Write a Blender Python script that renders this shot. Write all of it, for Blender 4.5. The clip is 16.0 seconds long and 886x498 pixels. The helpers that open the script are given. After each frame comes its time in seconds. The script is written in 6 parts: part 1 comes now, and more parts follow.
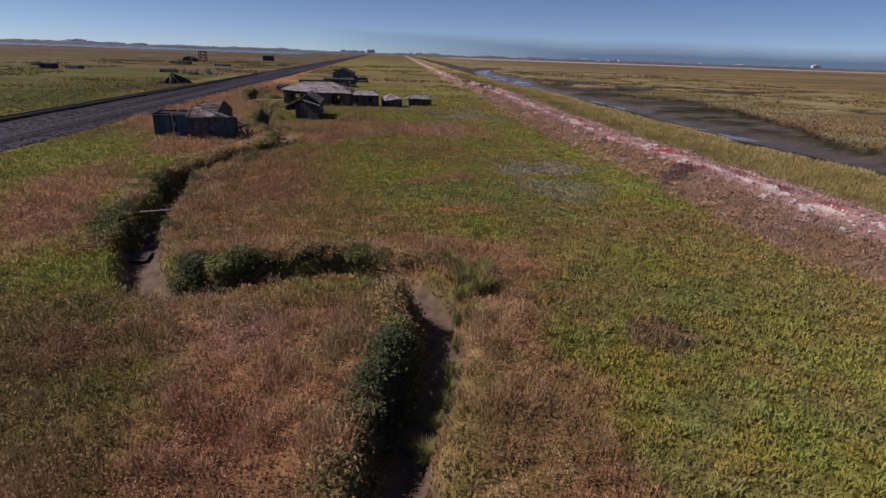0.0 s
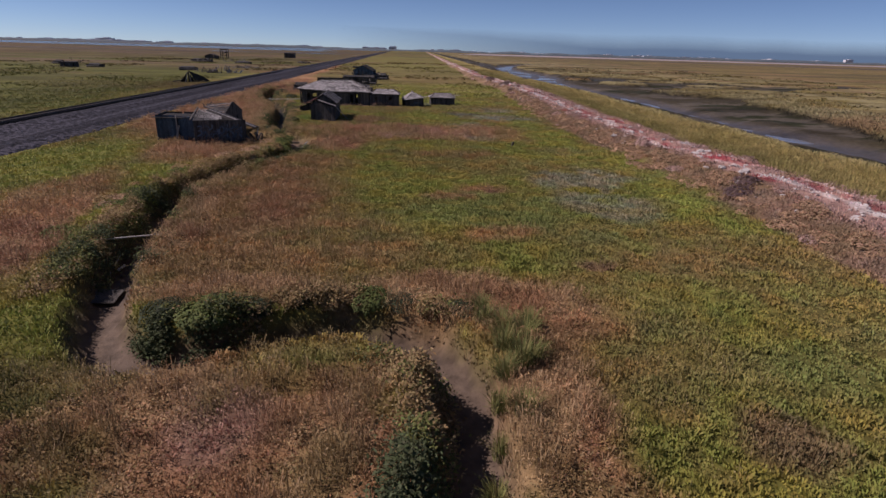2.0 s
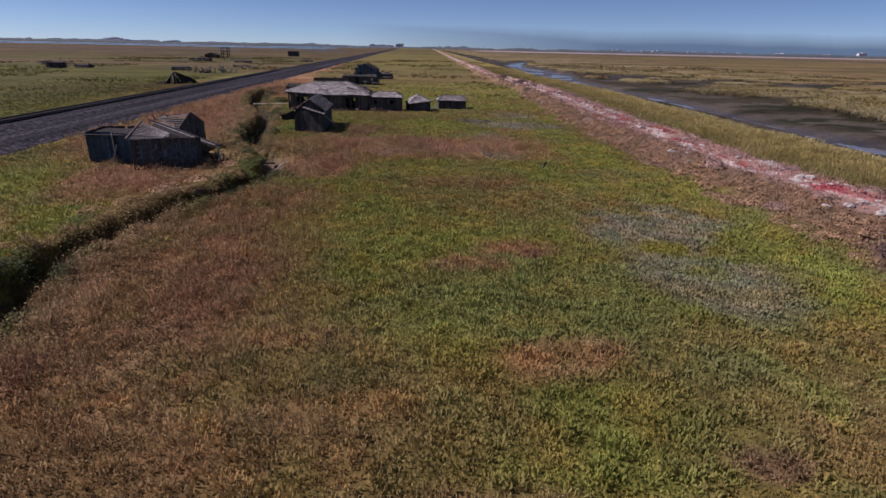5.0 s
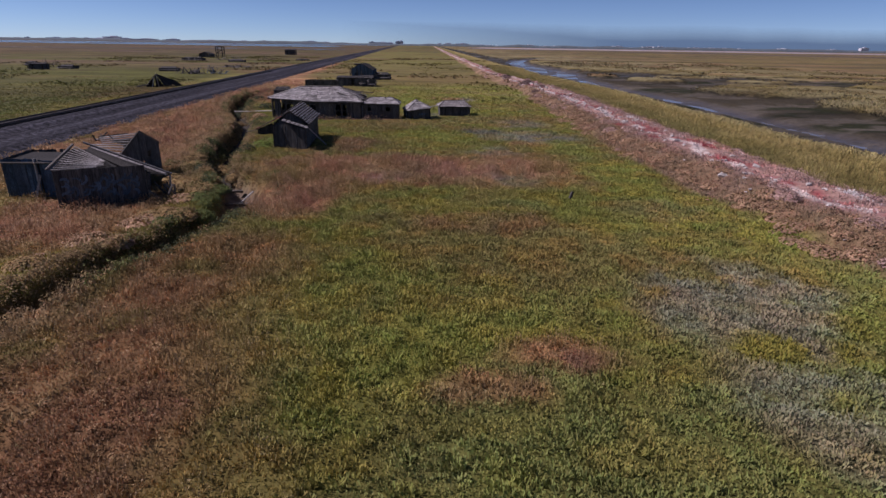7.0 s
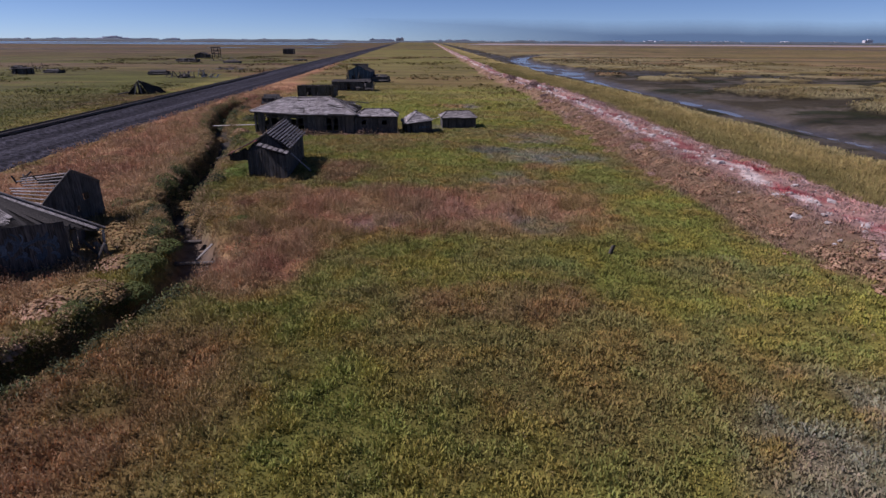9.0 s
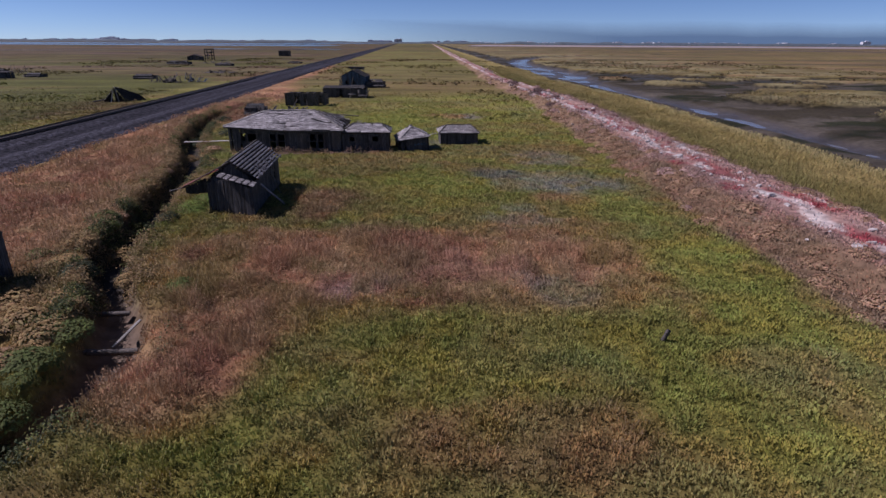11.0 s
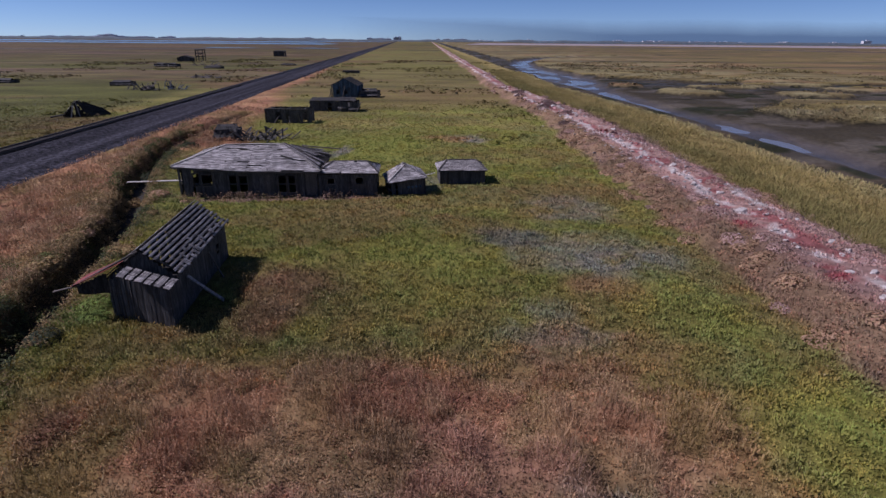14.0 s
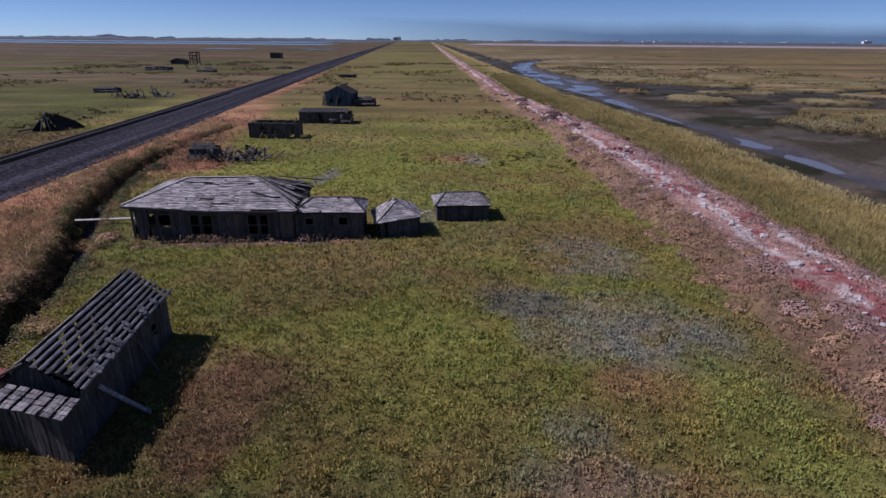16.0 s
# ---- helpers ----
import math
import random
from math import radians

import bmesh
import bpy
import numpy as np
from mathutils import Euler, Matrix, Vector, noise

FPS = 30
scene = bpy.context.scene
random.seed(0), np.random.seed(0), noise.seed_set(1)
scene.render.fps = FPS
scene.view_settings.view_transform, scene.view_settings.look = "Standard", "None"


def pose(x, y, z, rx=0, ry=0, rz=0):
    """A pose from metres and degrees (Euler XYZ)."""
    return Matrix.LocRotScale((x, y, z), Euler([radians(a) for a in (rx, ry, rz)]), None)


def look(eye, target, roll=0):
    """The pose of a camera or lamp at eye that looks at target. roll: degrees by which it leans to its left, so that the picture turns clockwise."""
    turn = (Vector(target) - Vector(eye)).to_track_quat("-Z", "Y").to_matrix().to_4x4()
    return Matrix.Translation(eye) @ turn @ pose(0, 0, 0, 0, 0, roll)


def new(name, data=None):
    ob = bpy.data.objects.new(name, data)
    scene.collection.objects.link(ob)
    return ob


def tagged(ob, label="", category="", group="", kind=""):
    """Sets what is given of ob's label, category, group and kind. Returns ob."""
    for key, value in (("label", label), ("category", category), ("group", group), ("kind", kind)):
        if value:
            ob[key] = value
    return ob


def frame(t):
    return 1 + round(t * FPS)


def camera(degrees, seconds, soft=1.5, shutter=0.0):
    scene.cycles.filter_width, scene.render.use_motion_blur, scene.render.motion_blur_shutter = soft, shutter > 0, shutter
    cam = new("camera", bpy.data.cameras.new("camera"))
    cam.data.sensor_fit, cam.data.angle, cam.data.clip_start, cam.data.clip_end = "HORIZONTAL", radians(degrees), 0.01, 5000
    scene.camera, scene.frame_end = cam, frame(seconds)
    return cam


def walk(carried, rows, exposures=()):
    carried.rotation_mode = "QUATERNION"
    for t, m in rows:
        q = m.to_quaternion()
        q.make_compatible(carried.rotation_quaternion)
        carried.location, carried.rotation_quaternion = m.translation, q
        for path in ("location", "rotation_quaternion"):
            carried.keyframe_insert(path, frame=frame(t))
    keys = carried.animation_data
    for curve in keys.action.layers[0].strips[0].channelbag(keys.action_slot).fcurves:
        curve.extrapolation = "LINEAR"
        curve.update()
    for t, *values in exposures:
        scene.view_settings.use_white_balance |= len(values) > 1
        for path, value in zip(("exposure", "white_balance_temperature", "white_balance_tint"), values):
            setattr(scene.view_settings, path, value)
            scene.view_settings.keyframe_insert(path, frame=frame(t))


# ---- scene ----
cam = camera(77.1, 16.0)
PATH = [
    (0, (0.575, 0.351, 9.767), (0.73, 2.234, 9.109), 2.0),
    (0.5, (0.576, 1.407, 9.814), (0.689, 3.29, 9.15), 1.8),
    (1, (0.554, 2.828, 9.808), (0.659, 4.71, 9.14), 1.8),
    (1.5, (0.498, 4.438, 9.796), (0.584, 6.32, 9.125), 1.7),
    (2, (0.488, 6.387, 9.734), (0.571, 8.269, 9.063), 1.7),
    (2.5, (0.459, 8.507, 9.729), (0.539, 10.388, 9.054), 1.7),
    (3, (0.49, 10.809, 9.732), (0.566, 12.689, 9.054), 1.6),
    (3.5, (0.451, 13.066, 9.62), (0.527, 14.947, 8.944), 1.7),
    (4, (0.473, 15.453, 9.597), (0.542, 17.333, 8.918), 1.6),
    (4.2, (0.56, 16.432, 9.567), (0.621, 18.313, 8.891), 1.5),
    (6.3, (0.595, 26.826, 9.801), (0.651, 28.702, 9.111), 1.0),
    (6.5, (0.557, 27.76, 9.876), (0.612, 29.637, 9.187), 1.0),
    (7, (0.577, 30.121, 10.01), (0.629, 31.998, 9.32), 0.9),
    (7.5, (0.538, 32.35, 10.246), (0.59, 34.226, 9.554), 0.8),
    (8, (0.628, 34.592, 10.514), (0.676, 36.467, 9.819), 0.7),
    (8.5, (0.535, 36.949, 10.751), (0.582, 38.823, 10.053), 0.6),
    (9, (0.564, 39.213, 10.997), (0.607, 41.086, 10.296), 0.3),
    (9.2, (0.509, 40.092, 11.079), (0.554, 41.964, 10.376), 0.3),
    (11.3, (0.783, 48.899, 11.748), (0.833, 50.772, 11.051), 0.4),
    (11.5, (0.78, 49.733, 11.888), (0.831, 51.607, 11.189), 0.5),
    (12, (0.78, 51.902, 12.235), (0.833, 53.774, 11.534), 0.6),
    (12.5, (0.815, 54.109, 12.553), (0.869, 55.981, 11.851), 0.6),
    (13, (0.857, 56.369, 12.757), (0.911, 58.242, 12.056), 0.6),
    (13.5, (0.917, 58.604, 13.092), (0.97, 60.476, 12.39), 0.6),
    (14, (1.008, 60.794, 13.448), (1.06, 62.665, 12.744), 0.5),
    (14.5, (1.055, 62.913, 13.808), (1.108, 64.784, 13.104), 0.6),
    (15, (1.147, 64.999, 14.133), (1.201, 66.87, 13.429), 0.6),
    (15.5, (1.261, 66.988, 14.464), (1.315, 68.859, 13.759), 0.5),
    (16, (1.385, 68.932, 14.676), (1.438, 70.803, 13.972), 0.5),
]
walk(cam, [(t, look(eye, target, roll)) for t, eye, target, roll in PATH], [(0, 0.03, 6350, 30), (8, 0.06, 5900, 32), (16, -0.06, 5550, 31)])

# ---- light ----
SUN_EL, SUN_AZ = radians(46), radians(-82)      # azimuth from +y towards +x
world = bpy.data.worlds.new("sky")
scene.world = world
world.use_nodes = True
wn = world.node_tree.nodes
sky = wn.new("ShaderNodeTexSky")
sky.sky_type, sky.sun_disc = "NISHITA", False
sky.sun_elevation, sky.sun_rotation = SUN_EL, SUN_AZ
sky.air_density, sky.dust_density, sky.ozone_density = 0.6, 0.1, 3.4
sky.altitude = 2300
wn["Background"].inputs["Strength"].default_value = 0.071
sea_air = wn.new("ShaderNodeMix")       # tint on the sky colour: a little greener than the clear sky
sea_air.data_type, sea_air.blend_type = "RGBA", "MULTIPLY"
sea_air.inputs[0].default_value, sea_air.inputs[7].default_value = 1.0, (0.92, 1.0, 0.96, 1)
world.node_tree.links.new(sky.outputs[0], sea_air.inputs[6])
world.node_tree.links.new(sea_air.outputs[2], wn["Background"].inputs["Color"])
sun = new("sun", bpy.data.lights.new("sun", "SUN"))
sun.data.energy, sun.data.angle, sun.data.color = 4.25, radians(0.6), (1.0, 0.94, 0.84)
SUN_DIR = Vector((math.sin(SUN_AZ) * math.cos(SUN_EL), math.cos(SUN_AZ) * math.cos(SUN_EL), math.sin(SUN_EL)))
sun.matrix_world = look(SUN_DIR * 500, (0, 0, 0))

# ---- small tools ----
rng = np.random.default_rng(7)
R = random.Random(5)


def hashed(ix, iy, seed):
    h = (ix.astype(np.int64) * 374761393 + iy.astype(np.int64) * 668265263 + seed * 974634541) & 0x7FFFFFFF
    h = ((h ^ (h >> 13)) * 1274126177) & 0x7FFFFFFF
    h = ((h ^ (h >> 15)) * 1103515245) & 0x7FFFFFFF
    return ((h ^ (h >> 16)) & 0xFFFFF) / float(0xFFFFF)


def vnoise(x, y, scale, seed=0):
    x, y = np.asarray(x, float) / scale, np.asarray(y, float) / scale
    ix, iy = np.floor(x), np.floor(y)
    fx, fy = x - ix, y - iy
    fx, fy = fx * fx * (3 - 2 * fx), fy * fy * (3 - 2 * fy)
    a, b = hashed(ix, iy, seed), hashed(ix + 1, iy, seed)
    c, d = hashed(ix, iy + 1, seed), hashed(ix + 1, iy + 1, seed)
    return (a * (1 - fx) + b * fx) * (1 - fy) + (c * (1 - fx) + d * fx) * fy


def fbm(x, y, scale, seed=0, octaves=4):
    total, amp, norm = 0, 1.0, 0
    for k in range(octaves):
        total = total + amp * vnoise(x, y, scale / 2 ** k, seed + 17 * k)
        norm += amp
        amp *= 0.55
    return total / norm


def smooth(a, b, v):
    u = np.clip((np.asarray(v, float) - a) / (b - a), 0.0, 1.0)
    return u * u * (3 - 2 * u)


def spline(points, step=1.0):
    """A smooth line through points, as an array of places."""
    p = np.array(points, float)
    p = np.vstack([2 * p[0] - p[1], p, 2 * p[-1] - p[-2]])
    out = []
    for i in range(1, len(p) - 2):
        n = max(2, int(np.linalg.norm(p[i + 1] - p[i]) / step))
        for u in np.arange(n) / n:
            out.append(0.5 * (2 * p[i] + (p[i + 1] - p[i - 1]) * u + (2 * p[i - 1] - 5 * p[i] + 4 * p[i + 1] - p[i + 2]) * u ** 2
                              + (3 * p[i] - p[i - 1] - 3 * p[i + 1] + p[i + 2]) * u ** 3))
    return np.array(out + [p[-2]])


def line_distance(x, y, line, reach):
    """Distance from each place to a line, its signed side (left positive) and the share of the way along it."""
    shape = np.shape(x)
    x, y = np.ravel(x).astype(float), np.ravel(y).astype(float)
    best, side, along = np.full(x.shape, 1e3), np.ones(x.shape), np.zeros(x.shape)
    lo, hi = line.min(0) - reach, line.max(0) + reach
    pick = np.where((x > lo[0]) & (x < hi[0]) & (y > lo[1]) & (y < hi[1]))[0]
    if len(pick) == 0:
        return best.reshape(shape), side.reshape(shape), along.reshape(shape)
    if len(pick) > 500:      # drop what is far from every eighth point of the line
        coarse_line = line[::8]
        slack = reach + 8 * np.max(np.linalg.norm(np.diff(line, axis=0), axis=1))
        near = np.zeros(len(pick), bool)
        for ax, ay in np.vstack([coarse_line, line[-1:]]):
            near |= (np.abs(x[pick] - ax) < slack) & (np.abs(y[pick] - ay) < slack)
        pick = pick[near]
    px, py = x[pick], y[pick]
    b, s, al = best[pick], side[pick], along[pick]
    for i in range(len(line) - 1):
        ax, ay = line[i]
        dx, dy = line[i + 1] - line[i]
        u = np.clip(((px - ax) * dx + (py - ay) * dy) / (dx * dx + dy * dy), 0, 1)
        ex, ey = px - ax - u * dx, py - ay - u * dy
        d = np.hypot(ex, ey)
        m = d < b
        b[m], s[m], al[m] = d[m], np.sign(dx * ey - dy * ex)[m], (i + u[m]) / len(line)
    best[pick], side[pick], along[pick] = b, s, al
    return best.reshape(shape), side.reshape(shape), along.reshape(shape)


# ---- plan ----
DITCH = spline([(1.2, -30), (0.5, 2), (0.35, 10), (0.8, 13.2), (1.35, 15), (1.8, 17), (2.0, 19.5), (1.85, 21.9), (0.8, 24.1), (-1.4, 25.0), (-3.6, 24.9),
                (-5.6, 24.1), (-7.6, 23.1), (-9.5, 23.2), (-11.0, 24.6), (-12.2, 27.0), (-13.2, 30.0), (-14.1, 33.5), (-15.2, 38.5), (-16.3, 43.6), (-16.3, 47.2),
                (-15.7, 50), (-14.9, 53.5), (-13.9, 57), (-12.9, 60.3), (-12.2, 63.5), (-12.2, 66.8), (-13.5, 70.5), (-15.4, 74), (-17.3, 77), (-18.6, 81.5),
                (-19.3, 86), (-20.3, 90), (-21.5, 96.5), (-24.2, 106.5), (-28.6, 117), (-32.2, 131), (-33.8, 145), (-34.2, 158), (-33.5, 170)], 1.2)
CREEK = spline([(58, -120), (57.5, -30), (57, 60), (56.8, 130), (57, 165), (55.5, 190), (55, 225), (56, 262), (58, 310), (57, 360), (59, 420), (68, 480), (88, 540),
                (115, 590), (170, 640), (260, 690)], 5.0)


def rail_x(y):
    """Where the railway's left rail runs."""
    return -43.0 - 0.0435 * y


def levee_x(y):
    return 25.6 + 0.6 * np.sin(np.asarray(y) * 0.045) + 1.3 * (1 - smooth(42, 70, y)) - 0.05 * np.clip(np.asarray(y) - 165, 0, 70)


def creek_half(y):
    return 2.0 + 7.0 * smooth(225, 300, y) - 3.0 * smooth(330, 385, y) + 0.8 * np.sin(np.asarray(y) * 0.09)


def height(x, y, fine=True):
    x, y = np.asarray(x, float), np.asarray(y, float)
    z = 0.18 * (fbm(x, y, 9, 3) - 0.5) + 0.16 * (fbm(x, y, 1.6, 9, 3) - 0.5)
    # levee, grass shelf, creek and mud flats
    u = x - levee_x(y)
    un = u * (1 + 0.5 * smooth(170, 240, y))
    wob = 3.0 * (fbm(x, y, 7, 21) - 0.5)
    z = z + (1.0 + 0.6 * (fbm(x, y, 3.0, 31, 3) - 0.5)) * smooth(-5.4, -1.4, un + wob) * (1 - smooth(3.0, 7.6, un + wob))
    z = z - 0.8 * smooth(18.5, 21.5, u + 1.2 * wob) * mud_share(x, y)
    z = z + 0.35 * (fbm(x, y, 6, 47, 3) - 0.4) * smooth(30, 40, u) * (1 - smooth(300, 380, y))
    z = z - 0.7 * gully(x, y)
    cd, _, _ = line_distance(x, y, CREEK, 30)
    h = creek_half(y)
    z = z - (0.38 + 0.85 * fbm(x, y * 0.45, 5, 45, 4) + 0.05 * smooth(230, 260, y)) * (1 - smooth(h - 1.6, h + 3.4, cd + 0.8 * wob))
    # ditch
    d, s, a = line_distance(x, y, DITCH, 6)
    w = ditch_half(x, y) * (1 + 0.45 * (fbm(x, y, 2.2, 41, 3) - 0.5))
    z = z - (1.25 + 0.25 * smooth(30, 40, y)) * (1 - smooth(0.45, 1.0, d / w)) + 0.16 * (1 - smooth(0.9, 2.1, np.abs(d / w - 1.25)))
    return z


def ditch_half(x, y):
    """Half the ditch's width, from bank to bank: wider where it bends and at the timbers."""
    x, y = np.asarray(x, float), np.asarray(y, float)
    pools = ((1.2, 23.0, 2.2, 0.3), (-9.0, 23.6, 2.6, 0.6), (-12.6, 68.0, 4.0, 0.5))
    return 1.3 + 0.3 * smooth(73, 80, y) + sum(k * np.exp(-((x - px) ** 2 + (y - py) ** 2) / r ** 2) for px, py, r, k in pools)


# grown islands in the mud flats: place and half sizes
ISLES = ((94, 178, 24, 15), (104, 198, 18, 9), (113, 224, 12, 7), (150, 242, 24, 8), (78, 229, 9, 11), (100, 250, 14, 5), (66, 252, 5, 7), (128, 262, 16, 5))


def mud_share(x, y):
    """1 on bare tidal mud east of the grass shelf, 0 on grown marsh."""
    x, y = np.asarray(x, float), np.asarray(y, float)
    wob = 9 * (fbm(x, y, 13, 51, 4) - 0.5)
    edge = np.interp(y, (-200, 60, 73, 83, 94, 105, 125, 150, 165, 200, 225, 240, 262, 276, 300, 340, 365, 1000),
                     (66, 64, 65, 66.5, 69.5, 72, 77, 83, 100, 124, 150, 190, 190, 105, 73, 66, 60, 58))
    core = 1 - smooth(-1.5, 1.5, x + wob - edge)
    for px, py, rx, ry in ISLES:
        q = np.hypot((x + wob - px) / rx, (y + 0.8 * wob - py) / ry)
        core = core * smooth(0.93, 1.07, q)
    cd, _, _ = line_distance(x, y, CREEK, 30)
    return np.maximum(core, 1 - smooth(1.0, 3.5, cd + 0.5 * wob - creek_half(y)))


def gully(x, y):
    """1 along narrow winding gullies that drain the grown marsh."""
    x, y = np.asarray(x, float), np.asarray(y, float)
    n = np.abs(fbm(x * 0.7, y * 1.1, 24, 59, 3) - 0.5)
    return (1 - smooth(0.012, 0.028, n)) * smooth(66, 78, x) * (1 - smooth(330, 400, y)) * smooth(60, 110, y)


# ground covers: colours of plants and soil
GREEN, OLIVE, LIME = (0.20, 0.195, 0.04), (0.235, 0.185, 0.06), (0.235, 0.243, 0.05)
BROWN = (0.315, 0.168, 0.086)
RUST, GOLD, UMBER = (0.385, 0.197, 0.108), (0.42, 0.27, 0.14), (0.205, 0.118, 0.06)
GREY, WINE, MAUVE = (0.245, 0.232, 0.185), (0.20, 0.095, 0.08), (0.30, 0.185, 0.16)
SAND, PINK, CRIMSON = (0.60, 0.51, 0.48), (0.40, 0.25, 0.215), (0.31, 0.06, 0.07)
CORD, MARSH = (0.34, 0.265, 0.10), (0.175, 0.136, 0.062)
CRIMSON_SPOTS = ((28.6, 85, 2.2, 2.4), (26.2, 77, 1.3, 1.8), (26.7, 67.3, 1.5, 2.0), (28.7, 111.5, 1.3, 2.6), (23.6, 98, 1.0, 2.2), (24.4, 90, 1.2, 2.0), (28.0, 58, 1.4, 3), (26, 122, 1.2, 3), (27, 48, 1.2, 2))
PATCHES = []


def patch(colour, x, y, rx, ry, tall=0.0, turn=0.0, share=1.0):
    PATCHES.append((colour, x, y, rx, ry, tall, radians(turn), share))


# rust-coloured dry weeds
patch(BROWN, -5, 15, 8, 10, 0.75)
patch((0.17, 0.115, 0.05), -12.5, 13, 7, 9, 0.5, 0, 0.9)
patch((0.15, 0.135, 0.045), -8.2, 15.5, 2.6, 2.2, 0.35, 0, 0.9)
patch((0.15, 0.135, 0.045), -10.5, 20.4, 3.4, 1.3, 0.35, 8, 0.9)
patch((0.20, 0.10, 0.06), -11, 17.5, 3, 2, 0.5, 0, 0.7)
patch(MAUVE, -4.8, 19.4, 1.8, 1.8, 0.6, 0, 0.6)
patch(BROWN, 4.5, 15, 2.6, 12, 0.7)
patch(BROWN, 3, 27, 6, 3.4, 0.6, -20)
patch(GOLD, -5, 27.8, 7.5, 1.4, 0.8)
patch(BROWN, -8, 34, 8.5, 7, 0.5, 0, 0.7)
patch((0.16, 0.15, 0.045), -3.5, 35.5, 3.0, 1.6, 0.3, 10, 0.7)
patch(GOLD, -13.5, 38, 1.9, 9, 0.75, 10)
patch(GOLD, -15.4, 48, 1.6, 6, 0.6)
patch(GOLD, -19.5, 34, 2.2, 8, 0.75, 12)
patch(RUST, -23, 40, 4.0, 16, 0.5, 12, 0.8)
patch((0.27, 0.145, 0.07), -10, 45, 6, 9, 0.45, 0, 0.85)
patch((0.27, 0.145, 0.07), -9.5, 54, 5, 7, 0.4, 0, 0.75)
patch((0.19, 0.13, 0.06), -24, 96, 4, 22, 0.6, 9, 0.7)
patch((0.19, 0.13, 0.06), -19, 74, 4, 7, 0.6, 0, 0.7)
patch(BROWN, 5, 46.4, 3.0, 1.5, 0.4, 0, 0.85)
patch(BROWN, 2.2, 44.2, 1.6, 1.2, 0.35, 0, 0.7)
patch(RUST, 5.5, 36.5, 2.6, 1.6, 0.4, 0, 0.6)
patch(RUST, -0.5, 76.5, 15, 6.4, 0.8, -4)
patch(RUST, -8.8, 69, 4.6, 7, 0.75)
patch(UMBER, 4, 62, 5, 2.2, 0.3, 0, 0.6)
patch(BROWN, 8.5, 82, 4, 3, 0.5, 0, 0.7)
patch(RUST, -21, 62, 6, 7, 0.7)
patch(RUST, -26, 84, 6, 12, 0.75, 8)
patch(GOLD, -23, 88, 3, 12, 0.7, 8)
patch(RUST, -33.5, 114, 7.5, 28, 0.8, 6)
patch(RUST, -30.5, 140, 6.5, 12, 0.8, 6)
patch(GOLD, -27.5, 106, 3, 9, 0.6, 14)
patch(RUST, -37.5, 172, 8.5, 52, 0.75, 4)
patch(RUST, -47, 280, 6, 90, 0.6, 3)
patch(UMBER, -7, 88.5, 2.2, 5, 0.45, 0, 0.8)
patch(BROWN, 11.4, 90, 3, 2.2, 0.3, 0, 0.7)
patch(UMBER, -3, 92, 4, 2.5, 0.3, 0, 0.6)
patch(WINE, 9.0, 31.2, 1.1, 0.7, 0.3, 0, 0.6)
patch(WINE, 10.8, 18.4, 1.6, 1.4, 0.3, 0, 0.6)
patch(WINE, 5.6, 46, 1.2, 0.8, 0.3, 0, 0.6)
patch(MAUVE, -2.6, 73, 2.6, 1.6, 0.3, 0, 0.8)
patch(MAUVE, 2, 75.0, 9, 3.0, 0.6, -4, 0.35)
patch(RUST, 2, 141, 7, 3, 0.3, 0, 0.7)
patch(RUST, -31, 92, 8, 26, 0.8, 6)
patch(MAUVE, -12.5, 109.3, 10, 0.8, 0.8, 0, 0.9)
patch(RUST, -27, 137, 5, 5, 0.7)
# pale dead pickleweed
patch(GREY, 14, 51, 5, 4.5, 0, 20, 0.65)
patch(GREY, 13.5, 43.5, 4, 5.5, 0, 0, 0.6)
patch(GREY, 11, 96, 6, 5, 0, 0, 0.6)
patch((0.15, 0.147, 0.125), 7.2, 99, 3.2, 2.6, 0, 0, 0.75)
patch(GREY, 13.6, 94, 4.5, 3, 0, 0, 0.75)
patch(GREY, 13, 106, 4.5, 5, 0, 0, 0.6)
patch(GREY, 7, 85, 4, 3, 0, 0, 0.5)
patch(GREY, 7.4, 73, 3, 2, 0, 0, 0.5)
patch(GREY, 7.5, 141.4, 3, 4, 0, 0, 0.8)
patch(GREY, 0.6, 116, 1.6, 5, 0, 0, 0.7)
# fresh yellow-green growth
patch(LIME, 15.5, 74, 3, 7, 0, 0, 0.65)
patch(LIME, 15, 88, 4, 5, 0, 0, 0.7)
patch(LIME, 0, 93, 5, 6, 0, 0, 0.6)
patch(LIME, -30, 55, 5, 14, 0, 6, 0.9)
patch(LIME, -3, 50, 5, 8, 0, 0, 0.5)
patch(LIME, -8, 136, 12, 14, 0, 0, 1.0)
patch(LIME, 4, 122, 7, 6, 0, 0, 0.6)
patch(GREY, -10.2, 132.5, 0.8, 6, 0, -12, 1.0)
patch(GOLD, -1.6, 19.0, 1.3, 4.2, 0.8, -8, 0.8)
patch((0.24, 0.215, 0.07), -3.2, 22.8, 2.6, 0.9, 0.45, 6, 0.9)
patch(LIME, -0.6, 22, 1.6, 2.0, 0.4, 0, 0.7)
patch((0.15, 0.19, 0.045), -16.9, 88.6, 1.5, 3.4, 0.3, 4, 0.95)


